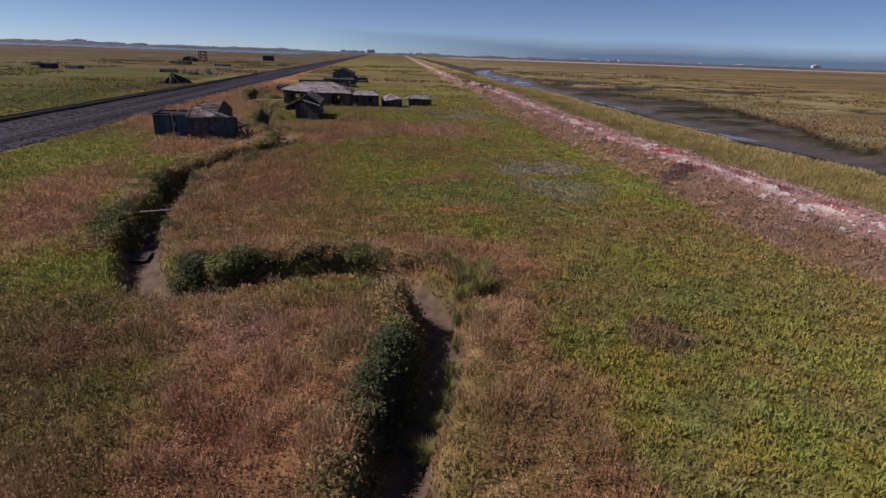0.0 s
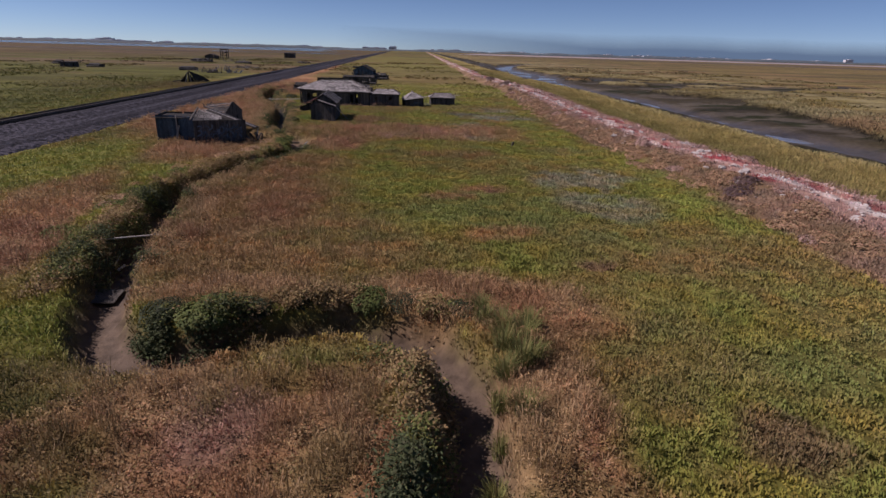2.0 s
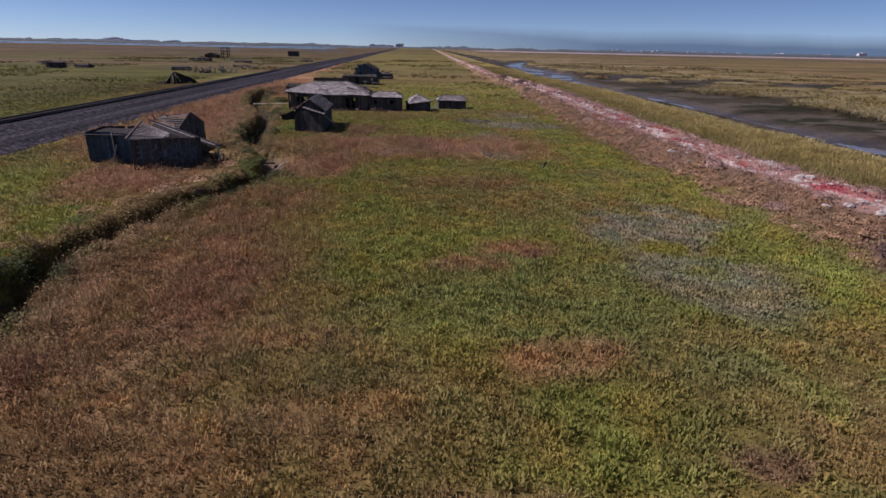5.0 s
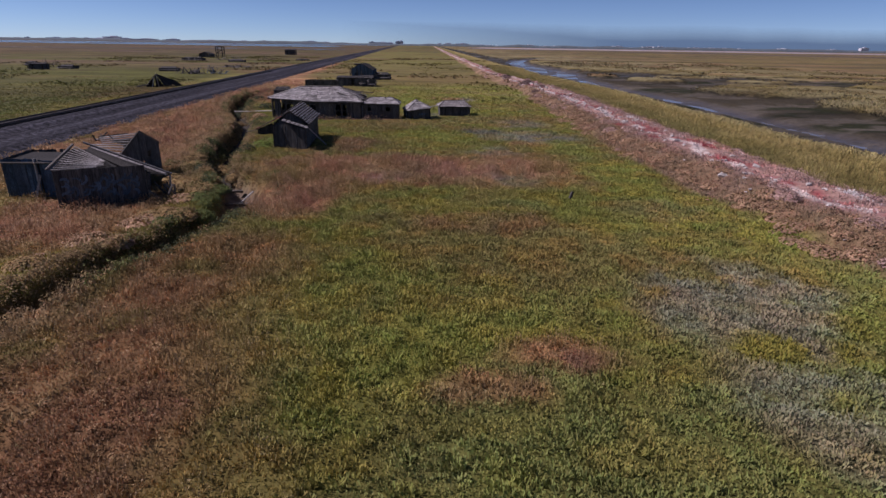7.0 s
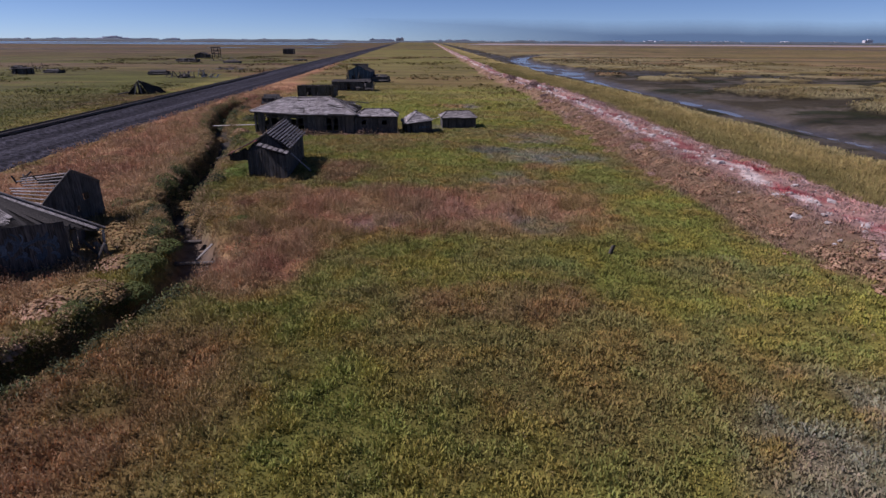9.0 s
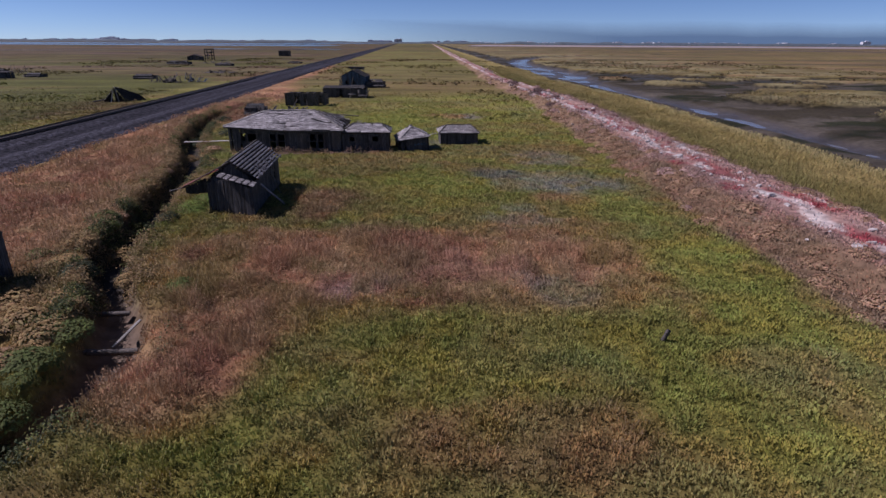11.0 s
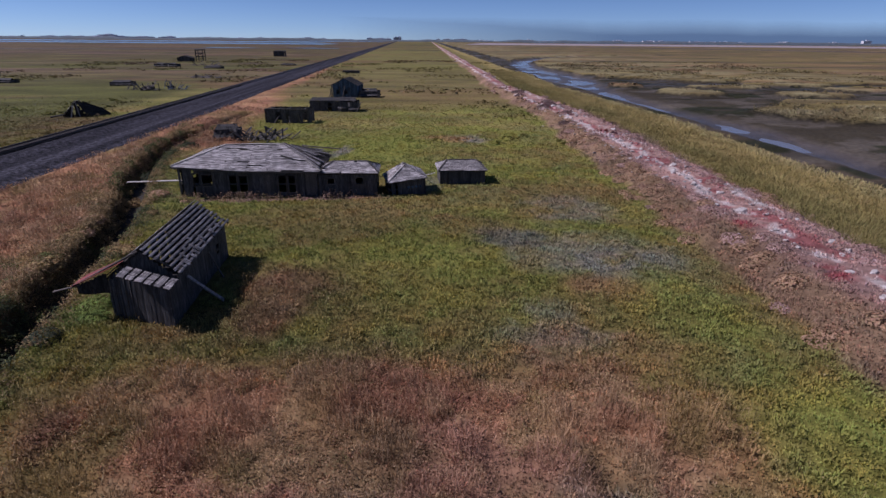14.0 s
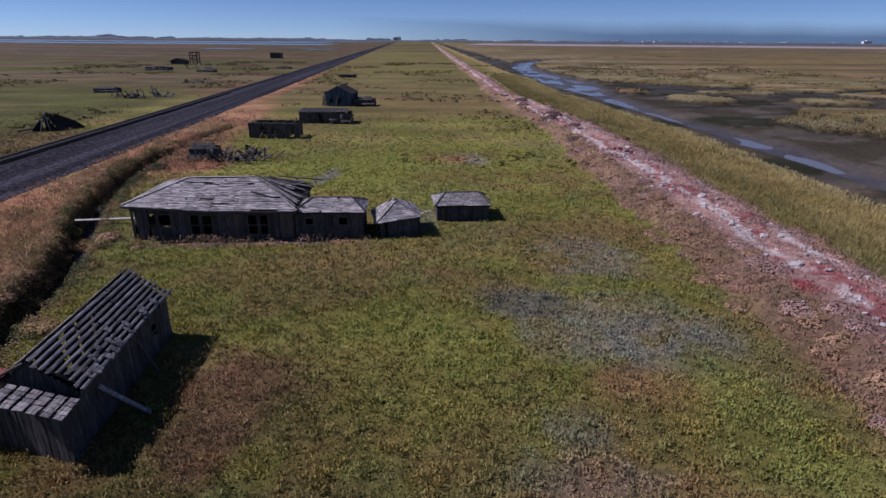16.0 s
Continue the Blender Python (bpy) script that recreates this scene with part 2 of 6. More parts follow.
def cover(x, y):
    """Colour of the ground cover at each place, and how much of it is tall weed."""
    x, y = np.asarray(x, float), np.asarray(y, float)
    n1, n2, n3 = fbm(x, y, 11, 61), fbm(x, y, 2.6, 67), fbm(x, y, 26, 71, 3)
    jx, jy = 3.2 * (fbm(x, y, 4.5, 73) - 0.5), 3.2 * (fbm(x, y, 4.5, 79) - 0.5)
    c = np.empty(x.shape + (3,))
    c[:] = GREEN
    tall = np.zeros(x.shape)

    def mix(colour, w, t=None):
        nonlocal c, tall
        w = np.clip(w, 0, 1)
        c = c * (1 - w[..., None]) + np.array(colour) * w[..., None]
        if t is not None:
            tall = tall * (1 - w) + t * w
    mix(OLIVE, smooth(0.42, 0.62, n1) * 0.85)
    mix(LIME, smooth(0.46, 0.62, n3) * 0.75)
    mix((0.245, 0.16, 0.075), smooth(0.5, 0.62, fbm(x, y, 8, 72)) * 0.4, 0.2)
    mix(UMBER, smooth(0.54, 0.68, n2) * 0.35, 0.15)
    mix(LIME, smooth(0.54, 0.66, fbm(x, y, 3.4, 69)) * 0.5)
    mix((0.18, 0.19, 0.07), smooth(0.55, 0.68, fbm(x, y, 5.5, 70)) * 0.45)
    far = smooth(140, 240, y)
    mix((0.185, 0.165, 0.058), far * 0.75)
    streak = fbm(x * 0.35, y, 22, 83)
    mix(UMBER, far * smooth(0.52, 0.66, streak) * 0.7)
    west = 1 - smooth(-3, 0, x - rail_x(y))
    mix((0.092, 0.088, 0.03), west * (1 - smooth(-14, -9, x - rail_x(y))) * 0.9)
    mix((0.105, 0.08, 0.045), west * smooth(240, 360, y) * 0.8)
    mix((0.135, 0.085, 0.045), west * smooth(0.5, 0.62, streak) * 0.7)
    mix((0.115, 0.12, 0.03), west * (1 - smooth(330, 600, y)) * smooth(0.4, 0.55, n3) * 0.6)
    line = fbm(x * 0.12, y, 30 + 0 * y, 87, 4)
    mix(MARSH, far * (1 - west) * smooth(0.5, 0.6, line) * 0.5)
    mix((0.07, 0.055, 0.04), smooth(250, 500, y) * smooth(0.585, 0.62, fbm(x * 0.1, y, 60, 89, 4)) * 0.8)
    mix((0.2, 0.125, 0.095), west * smooth(230, 330, y) * smooth(0.52, 0.62, fbm(x * 0.2, y, 45, 90, 4)) * 0.6)
    for colour, px, py, rx, ry, t, turn, share in PATCHES:
        ca, sa = math.cos(turn), math.sin(turn)
        dx, dy = x + jx - px, y + jy - py
        q = np.hypot((dx * ca + dy * sa) / rx, (-dx * sa + dy * ca) / ry)
        mix(colour, share * (1 - smooth(0.5, 1.2, q)) * (1 if colour is not GREY else smooth(0.3, 0.52, n2)), t)
    mix(GREEN, smooth(0.55, 0.72, n2) * 0.4)
    grown = smooth(0.25, 0.5, tall)
    mix((0.16, 0.135, 0.045), grown * smooth(0.55, 0.65, fbm(x, y, 3.6, 121)) * 0.5)
    mix((0.24, 0.105, 0.07), grown * smooth(0.55, 0.66, fbm(x, y, 4.4, 123)) * 0.6)
    mix((0.43, 0.285, 0.15), grown * smooth(0.56, 0.66, fbm(x, y, 2.2, 125)) * 0.6)
    # levee
    u = x - levee_x(y) + 3.0 * (fbm(x, y, 6, 91) - 0.5)
    un = u * (1 + 0.5 * smooth(170, 240, y))
    on = smooth(-5.5, -4.2, un) * (1 - smooth(6.4, 7.8, un))
    mix((0.27, 0.175, 0.11), on, 0.22)
    mix((0.22, 0.15, 0.085), on * smooth(0.5, 0.62, fbm(x, y, 4.5, 119)) * 0.7)
    mix(PINK, on * smooth(-2.2, -0.2, un) * (1 - smooth(4.6, 6.2, un)), 0.22)
    mix((0.2, 0.18, 0.09), on * smooth(5.0, 6.4, un) * smooth(0.4, 0.55, n2) * 0.7, 0.5)
    mix(MAUVE, on * smooth(0.52, 0.66, fbm(x, y, 3.5, 95)) * 0.35)
    drift = x - np.interp(y, (30, 48, 60, 65, 72, 77, 84, 95, 101, 106, 111, 118, 124, 140, 165, 230, 600), (28.7, 28.6, 27.3, 25.8, 26.2, 25.6, 26.2, 25.2, 25.8, 25.0, 26.0, 26.6, 27.0, 26.0, 25.0, 22.0, 20.5))
    drift = drift + 1.6 * (fbm(x, y, 5, 93, 3) - 0.5)
    path = np.exp(-((drift - 0.6) / 2.4) ** 2)
    for px, py, rx, ry in CRIMSON_SPOTS:
        q = np.hypot((x + jx * 0.5 - px) / rx, (y + jy * 0.5 - py) / ry)
        mix(CRIMSON, (1 - smooth(0.5, 1.1, q)) * smooth(0.28, 0.42, n2) * 0.9, 0)
    mix(CRIMSON, smooth(0.54, 0.66, path * fbm(x, y, 2.6, 97) * 1.2) * 0.6, 0)
    strand = np.maximum(np.exp(-(drift / 1.3) ** 2), 0.9 * np.exp(-((drift - 2.9) / 0.9) ** 2))
    mix(SAND, smooth(0.53, 0.60, strand * (0.10 + 0.75 * fbm(x, y * 0.7, 1.7, 101, 5) + 0.36 * fbm(x, y, 9, 103, 2))) * 0.92 * on, 0)
    # grass shelf, mud flats and marsh
    shelf = smooth(6.4, 7.8, un)
    mix(CORD, shelf * (1 - smooth(19, 22, u)), 1.0)
    mix((0.17, 0.15, 0.05), shelf * (1 - smooth(9, 15, u + 4 * (n2 - 0.5))) * (0.5 + 0.5 * smooth(0.36, 0.56, n1)) * 0.9)
    mix((0.24, 0.19, 0.06), shelf * smooth(0.5, 0.62, fbm(x, y * 0.6, 5, 117)) * 0.6)
    east = smooth(18, 21, u)
    mix(MARSH, east, 0.5)
    mix(OLIVE, east * smooth(0.47, 0.6, streak) * 0.6)
    mix((0.31, 0.185, 0.105), east * smooth(0.54, 0.64, n3) * 0.5)
    mix((0.29, 0.25, 0.13), east * (1 - smooth(100, 260, x)) * smooth(0.38, 0.62, n1) * 0.8, 1.0)
    mix((0.105, 0.085, 0.05), east * smooth(0.55, 0.6, fbm(x * 0.14, y, 26, 113, 4)) * smooth(300, 420, y) * 0.75)
    mix((0.05, 0.043, 0.028), gully(x, y), 0)
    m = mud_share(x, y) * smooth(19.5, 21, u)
    mix((0.056, 0.046, 0.03), m, 0)
    mix((0.105, 0.08, 0.052), m * (1 - smooth(24, 28, u)))
    mix((0.024, 0.027, 0.011), m * smooth(0.485, 0.525, fbm(x * 0.6, y * 1.2, 9, 107, 5)) * 0.9)
    mix((0.10, 0.085, 0.068), m * smooth(0.54, 0.575, fbm(x * 0.7, y * 1.2, 7, 109, 5)) * 0.85)
    # dark rim at the mud's edges: wet mud and bank shadow put into colour
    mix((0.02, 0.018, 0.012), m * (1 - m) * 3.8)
    cd, _, _ = line_distance(x, y, CREEK, 30)
    mix((0.10, 0.082, 0.066), (1 - smooth(0, 3, cd - creek_half(y))) * (0.6 + 0.4 * smooth(0.4, 0.6, fbm(x, y, 4, 115))), 0)
    # ditch floor
    d, _, _ = line_distance(x, y, DITCH, 6)
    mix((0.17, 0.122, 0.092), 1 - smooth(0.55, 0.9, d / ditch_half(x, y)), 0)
    # upper ditch: shade of banks and bushes put into the mud's colour
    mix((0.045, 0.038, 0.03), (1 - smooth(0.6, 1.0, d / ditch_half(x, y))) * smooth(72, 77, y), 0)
    mix((0.36, 0.30, 0.13), smooth(16.8, 18.2, u) * (1 - smooth(19, 20.4, u)) * 0.8)
    wet = np.maximum(m * smooth(0.5, 0.56, fbm(x * 0.7, y * 1.2, 8, 111, 5)) * (0.15 + 0.6 * smooth(222, 250, y)), 1 - smooth(0, 3.0, cd - creek_half(y)))
    return c, tall, np.maximum(wet, 0.3 * (1 - smooth(0.3, 0.6, d / ditch_half(x, y))))


# ---- materials ----
def material(name):
    m = bpy.data.materials.new(name)
    m.use_nodes = True
    nt = m.node_tree
    return m, nt.nodes, nt.links, nt.nodes["Principled BSDF"]


def node(ns, kind, **values):
    n = ns.new(kind)
    for k, v in values.items():
        n.inputs[k].default_value = v
    return n


def mixer(ns, ls, a, b, fac, mode="MIX"):
    n = ns.new("ShaderNodeMix")
    n.data_type, n.blend_type, n.clamp_factor = "RGBA", mode, True
    for slot, v in ((0, fac), (6, a), (7, b)):
        if hasattr(v, "links"):
            ls.new(v, n.inputs[slot])
        else:
            n.inputs[slot].default_value = v if slot == 0 else (*v, 1.0) if len(v) == 3 else v
    return n.outputs[2]


def ramp(ns, ls, source, lo, hi):
    n = ns.new("ShaderNodeMapRange")
    n.inputs["From Min"].default_value, n.inputs["From Max"].default_value = lo, hi
    ls.new(source, n.inputs["Value"])
    return n.outputs["Result"]


def noise_of(ns, ls, vector, scale, detail=4.0, stretch=None):
    if stretch:
        mp = ns.new("ShaderNodeMapping")
        mp.inputs["Scale"].default_value = stretch
        ls.new(vector, mp.inputs["Vector"])
        vector = mp.outputs["Vector"]
    n = node(ns, "ShaderNodeTexNoise", Scale=scale, Detail=detail)
    ls.new(vector, n.inputs["Vector"])
    return n.outputs["Fac"]


def bump(ns, ls, bsdf, source, strength, distance):
    n = node(ns, "ShaderNodeBump", Strength=strength, Distance=distance)
    ls.new(source, n.inputs["Height"])
    ls.new(n.outputs["Normal"], bsdf.inputs["Normal"])


def tinted(name, rough=0.9, vary=0.35, relief=0.0, translucent=0.0):
    """Plants and soil: the colour is kept on the mesh, with grain and per-piece variation."""
    m, ns, ls, b = material(name)
    at = ns.new("ShaderNodeAttribute")
    at.attribute_name = "tint"
    geo = ns.new("ShaderNodeNewGeometry")
    dark = mixer(ns, ls, (1 - vary,) * 3, (1 + vary,) * 3, ramp(ns, ls, noise_of(ns, ls, geo.outputs["Position"], 1.7, 6), 0.3, 0.7))
    col = mixer(ns, ls, at.outputs["Color"], dark, 1.0, "MULTIPLY")
    if relief:       # broad drifts, drawn out across the plain
        drift = ramp(ns, ls, noise_of(ns, ls, geo.outputs["Position"], 0.1, 9, (0.35, 1, 1)), 0.33, 0.67)
        col = mixer(ns, ls, col, mixer(ns, ls, (0.68, 0.67, 0.66), (1.28, 1.27, 1.2), drift), 1.0, "MULTIPLY")
    ls.new(col, b.inputs["Base Color"])
    b.inputs["Roughness"].default_value = rough
    b.inputs["Specular IOR Level"].default_value = 0.15
    if relief:       # soil: wet mud is smoother
        for slot, dry_value, wet_value in (("Roughness", rough, 0.38), ("Specular IOR Level", 0.1, 0.4)):
            n = ns.new("ShaderNodeMapRange")
            n.inputs["To Min"].default_value, n.inputs["To Max"].default_value = dry_value, wet_value
            ls.new(at.outputs["Alpha"], n.inputs["Value"])
            ls.new(n.outputs["Result"], b.inputs[slot])
        bump(ns, ls, b, noise_of(ns, ls, geo.outputs["Position"], 6.0, 8), 0.8, relief)
    if translucent:      # thin foliage: soften each leaf's own facing towards that of the whole canopy
        up = ns.new("ShaderNodeVectorMath")
        up.operation = "MULTIPLY_ADD"
        up.inputs[1].default_value, up.inputs[2].default_value = (0.5, 0.5, 0.5), (0, 0, 0.5)
        ls.new(geo.outputs["Normal"], up.inputs[0])
        nz = ns.new("ShaderNodeVectorMath")
        nz.operation = "NORMALIZE"
        ls.new(up.outputs[0], nz.inputs[0])
        ls.new(nz.outputs[0], b.inputs["Normal"])
        tr = ns.new("ShaderNodeBsdfTranslucent")
        ls.new(col, tr.inputs["Color"])
        mx = ns.new("ShaderNodeMixShader")
        mx.inputs[0].default_value = translucent
        ls.new(b.outputs[0], mx.inputs[1])
        ls.new(tr.outputs[0], mx.inputs[2])
        ls.new(mx.outputs[0], ns["Material Output"].inputs["Surface"])
    return m


def timber(name, light, dark, rough=0.85, grain=(9, 9, 9), moss=None, spread=0.38):
    """Weathered wood: streaks, stains and a tone of its own for each board."""
    m, ns, ls, b = material(name)
    geo, info = ns.new("ShaderNodeNewGeometry"), ns.new("ShaderNodeObjectInfo")
    pos = geo.outputs["Position"]
    fine = ramp(ns, ls, noise_of(ns, ls, pos, 3.0, 6, grain), 0.38, 0.62)
    col = mixer(ns, ls, dark, light, fine)
    col = mixer(ns, ls, col, mixer(ns, ls, dark, light, 0.18), ramp(ns, ls, noise_of(ns, ls, pos, 1.1, 6), 0.45, 0.75))
    tone = mixer(ns, ls, (1 - spread,) * 3, (1 + 0.8 * spread, 1 + 0.75 * spread, 1 + 0.7 * spread), info.outputs["Random"])
    col = mixer(ns, ls, col, tone, 1.0, "MULTIPLY")
    if moss:
        col = mixer(ns, ls, col, moss, ramp(ns, ls, noise_of(ns, ls, pos, 0.7, 4), 0.55, 0.72))
    ls.new(col, b.inputs["Base Color"])
    b.inputs["Roughness"].default_value = rough
    b.inputs["Specular IOR Level"].default_value = 0.25
    bump(ns, ls, b, fine, 0.6, 0.01)
    return m


def rough_stuff(name, light, dark, scale, rough=0.9, relief=0.02, metal=0.0):
    m, ns, ls, b = material(name)
    geo = ns.new("ShaderNodeNewGeometry")
    pos = geo.outputs["Position"]
    a = ramp(ns, ls, noise_of(ns, ls, pos, scale, 8), 0.35, 0.65)
    w = ramp(ns, ls, noise_of(ns, ls, pos, scale * 0.07, 4), 0.35, 0.65)
    col = mixer(ns, ls, mixer(ns, ls, dark, light, a), mixer(ns, ls, dark, light, 0.4), mixer(ns, ls, (0, 0, 0), (0.7, 0.7, 0.7), w))
    ls.new(col, b.inputs["Base Color"])
    b.inputs["Roughness"].default_value, b.inputs["Metallic"].default_value = rough, metal
    bump(ns, ls, b, a, 0.7, relief)
    return m


M_GROUND = tinted("ground_cover", 0.95, 0.35, 0.06)
M_LEAF = tinted("plant_leaf", 0.75, 0.3, 0, 0.25)
M_WALL = timber("dark_wall_boards", (0.115, 0.108, 0.104), (0.036, 0.034, 0.034), 0.85, (6, 6, 0.6))
M_ROOF = timber("grey_roof_boards", (0.54, 0.505, 0.495), (0.075, 0.068, 0.068), 0.75, (0.5, 4.5, 4.5), None, 0.36)
M_SLAT = timber("pale_roof_slats", (0.38, 0.355, 0.345), (0.12, 0.11, 0.108), 0.75, (4.5, 0.5, 4.5), None, 0.4)
M_BEAM = timber("dark_beam_wood", (0.16, 0.14, 0.125), (0.05, 0.045, 0.04))
M_PALE = timber("bleached_wood", (0.55, 0.52, 0.48), (0.28, 0.26, 0.24))
M_BLUE = timber("blue_painted_boards", (0.095, 0.15, 0.215), (0.032, 0.045, 0.062), 0.8, (12, 12, 1.2))
# near-black boards; under slats and inside the shed they stand for shade
M_DARK = timber("near_black_boards", (0.05, 0.045, 0.042), (0.018, 0.017, 0.016), 0.9, (5, 5, 1.5))
M_PAINT = timber("faded_wall_paint", (0.115, 0.16, 0.215), (0.045, 0.06, 0.085), 0.8)
M_RED = timber("red_rusty_sheet", (0.30, 0.06, 0.05), (0.15, 0.035, 0.03), 0.7)
def ballast_material():
    """Dark gravel with wheel tracks along the line."""
    m, ns, ls, b = material("dark_ballast_gravel")
    geo = ns.new("ShaderNodeNewGeometry")
    pos = geo.outputs["Position"]
    mp = ns.new("ShaderNodeMapping")
    mp.vector_type = "TEXTURE"
    mp.inputs["Rotation"].default_value = (0, 0, radians(2.49))
    ls.new(pos, mp.inputs["Vector"])
    grain = ramp(ns, ls, noise_of(ns, ls, pos, 2.0, 10), 0.36, 0.64)
    lanes = ramp(ns, ls, noise_of(ns, ls, mp.outputs["Vector"], 0.9, 3, (1, 0.012, 0)), 0.4, 0.6)
    col = mixer(ns, ls, (0.014, 0.014, 0.017), (0.075, 0.070, 0.085), grain)
    col = mixer(ns, ls, mixer(ns, ls, col, (0.55, 0.55, 0.56), 1.0, "MULTIPLY"), mixer(ns, ls, col, (1.25, 1.25, 1.25), 1.0, "MULTIPLY"), lanes)
    ls.new(col, b.inputs["Base Color"])
    b.inputs["Roughness"].default_value = 0.95
    b.inputs["Specular IOR Level"].default_value = 0.1
    bump(ns, ls, b, grain, 1.0, 0.1)
    return m


M_BALLAST = ballast_material()
M_STEEL = rough_stuff("rusty_rail_steel", (0.12, 0.07, 0.05), (0.03, 0.022, 0.02), 9, 0.5, 0.003, 0.6)
M_TIE = timber("creosoted_sleeper", (0.05, 0.042, 0.038), (0.018, 0.015, 0.014))
M_ROCK = rough_stuff("pale_concrete_rubble", (0.62, 0.56, 0.52), (0.30, 0.26, 0.24), 4, 0.9, 0.03)


def water_material(name, colour, rough):
    m, ns, ls, b = material(name)
    b.inputs["Base Color"].default_value = (*colour, 1)
    b.inputs["Roughness"].default_value = rough
    b.inputs["IOR"].default_value = 1.33
    geo = ns.new("ShaderNodeNewGeometry")
    bump(ns, ls, b, noise_of(ns, ls, geo.outputs["Position"], 0.8, 3, (1, 0.5, 1)), 0.15, 0.05)
    return m


M_WATER = water_material("creek_water", (0.16, 0.15, 0.145), 0.16)
M_POND = water_material("pond_water", (0.06, 0.07, 0.08), 0.15)


# ---- mesh tools ----
def mesh_from(name, verts, faces, mat, tint=None, smooth_shade=False, wet=None):
    """A mesh from arrays of corners and of faces that all have the same number of corners."""
    me = bpy.data.meshes.new(name)
    verts, faces = np.asarray(verts, np.float32), np.asarray(faces, np.int32)
    k = faces.shape[1]
    me.vertices.add(len(verts))
    me.vertices.foreach_set("co", verts.ravel())
    me.loops.add(faces.size)
    me.loops.foreach_set("vertex_index", faces.ravel())
    me.polygons.add(len(faces))
    me.polygons.foreach_set("loop_start", np.arange(0, faces.size, k, dtype=np.int32))
    me.update(calc_edges=True)
    if tint is not None:
        layer = me.color_attributes.new("tint", "FLOAT_COLOR", "POINT")
        layer.data.foreach_set("color", np.column_stack([tint, np.zeros(len(tint)) if wet is None else wet]).astype(np.float32).ravel())
    if smooth_shade:
        me.polygons.foreach_set("use_smooth", np.ones(len(faces), bool))
    me.materials.append(mat)
    me.validate()
    return me


def part(name, bm, mat, parent, label=""):
    me = bpy.data.meshes.new(name)
    bm.to_mesh(me)
    bm.free()
    me.materials.append(mat)
    ob = new(name, me)
    ob.parent = parent
    return tagged(ob, label)


def root(name, m, label, category, group="", kind=""):
    ob = new(name)
    ob.matrix_world = m
    ob.empty_display_size = 0.3
    return tagged(ob, label, category, group, kind)


BOARDS = {}


def board_mesh(mat, k):
    """A unit board along x, with worn, uneven ends and edges."""
    if (mat.name, k) not in BOARDS:
        q = random.Random(k * 7 + 1)
        xs = (-0.5, -0.18, 0.2, 0.5)
        vs, fs = [], []
        for i, x in enumerate(xs):
            bow = q.uniform(-0.25, 0.25) if i in (1, 2) else 0
            wl, wr = 0.5 - q.uniform(0, 0.035), 0.5 - q.uniform(0, 0.035)
            e0, e1 = (q.uniform(0, 0.02) * (1 if i == 0 else -1) if i in (0, 3) else 0 for _ in range(2))
            vs += [(x + e0, -wl, -0.5 + bow), (x + e1, wr, -0.5 + bow), (x + e1, wr, 0.5 + bow), (x + e0, -wl, 0.5 + bow)]
        for i in range(3):
            o = 4 * i
            for a, b in ((0, 1), (1, 2), (2, 3), (3, 0)):
                fs.append((o + b, o + a, o + 4 + a, o + 4 + b))
        fs += [(0, 1, 2, 3), (15, 14, 13, 12)]
        BOARDS[(mat.name, k)] = mesh_from("board", vs, fs, mat)
    return BOARDS[(mat.name, k)]


def board(parent, a, b, width, thick, normal, mat, name="board"):
    """One board from a to b in its thing's own space, its broad side facing normal."""
    a, b, n = Vector(a), Vector(b), Vector(normal)
    ax = b - a
    size = ax.length
    if size < 0.02:
        return None
    ax.normalize()
    side = n.cross(ax).normalized()
    n = ax.cross(side).normalized()
    m = Matrix((ax * size, side * width, n * thick)).transposed().to_4x4()
    m.translation = (a + b) / 2
    ob = new(name, board_mesh(mat, R.randrange(6)))
    ob.parent = parent
    ob.matrix_local = m
    return ob


def rails(lines, thick):
    """Square timbers along some lines, as one bmesh."""
    bm = bmesh.new()
    for a, b in lines:
        ax = (b - a).normalized()
        s = ax.cross(Vector((0, 0, 1)) if abs(ax.z) < 0.9 else Vector((1, 0, 0))).normalized() * thick / 2
        t = ax.cross(s).normalized() * thick / 2
        v = [bm.verts.new(p + k * s + l * t) for p in (a, b) for k, l in ((-1, -1), (1, -1), (1, 1), (-1, 1))]
        for f in ((0, 1, 2, 3), (7, 6, 5, 4), (0, 4, 5, 1), (1, 5, 6, 2), (2, 6, 7, 3), (3, 7, 4, 0)):
            bm.faces.new([v[i] for i in f])
    return bm


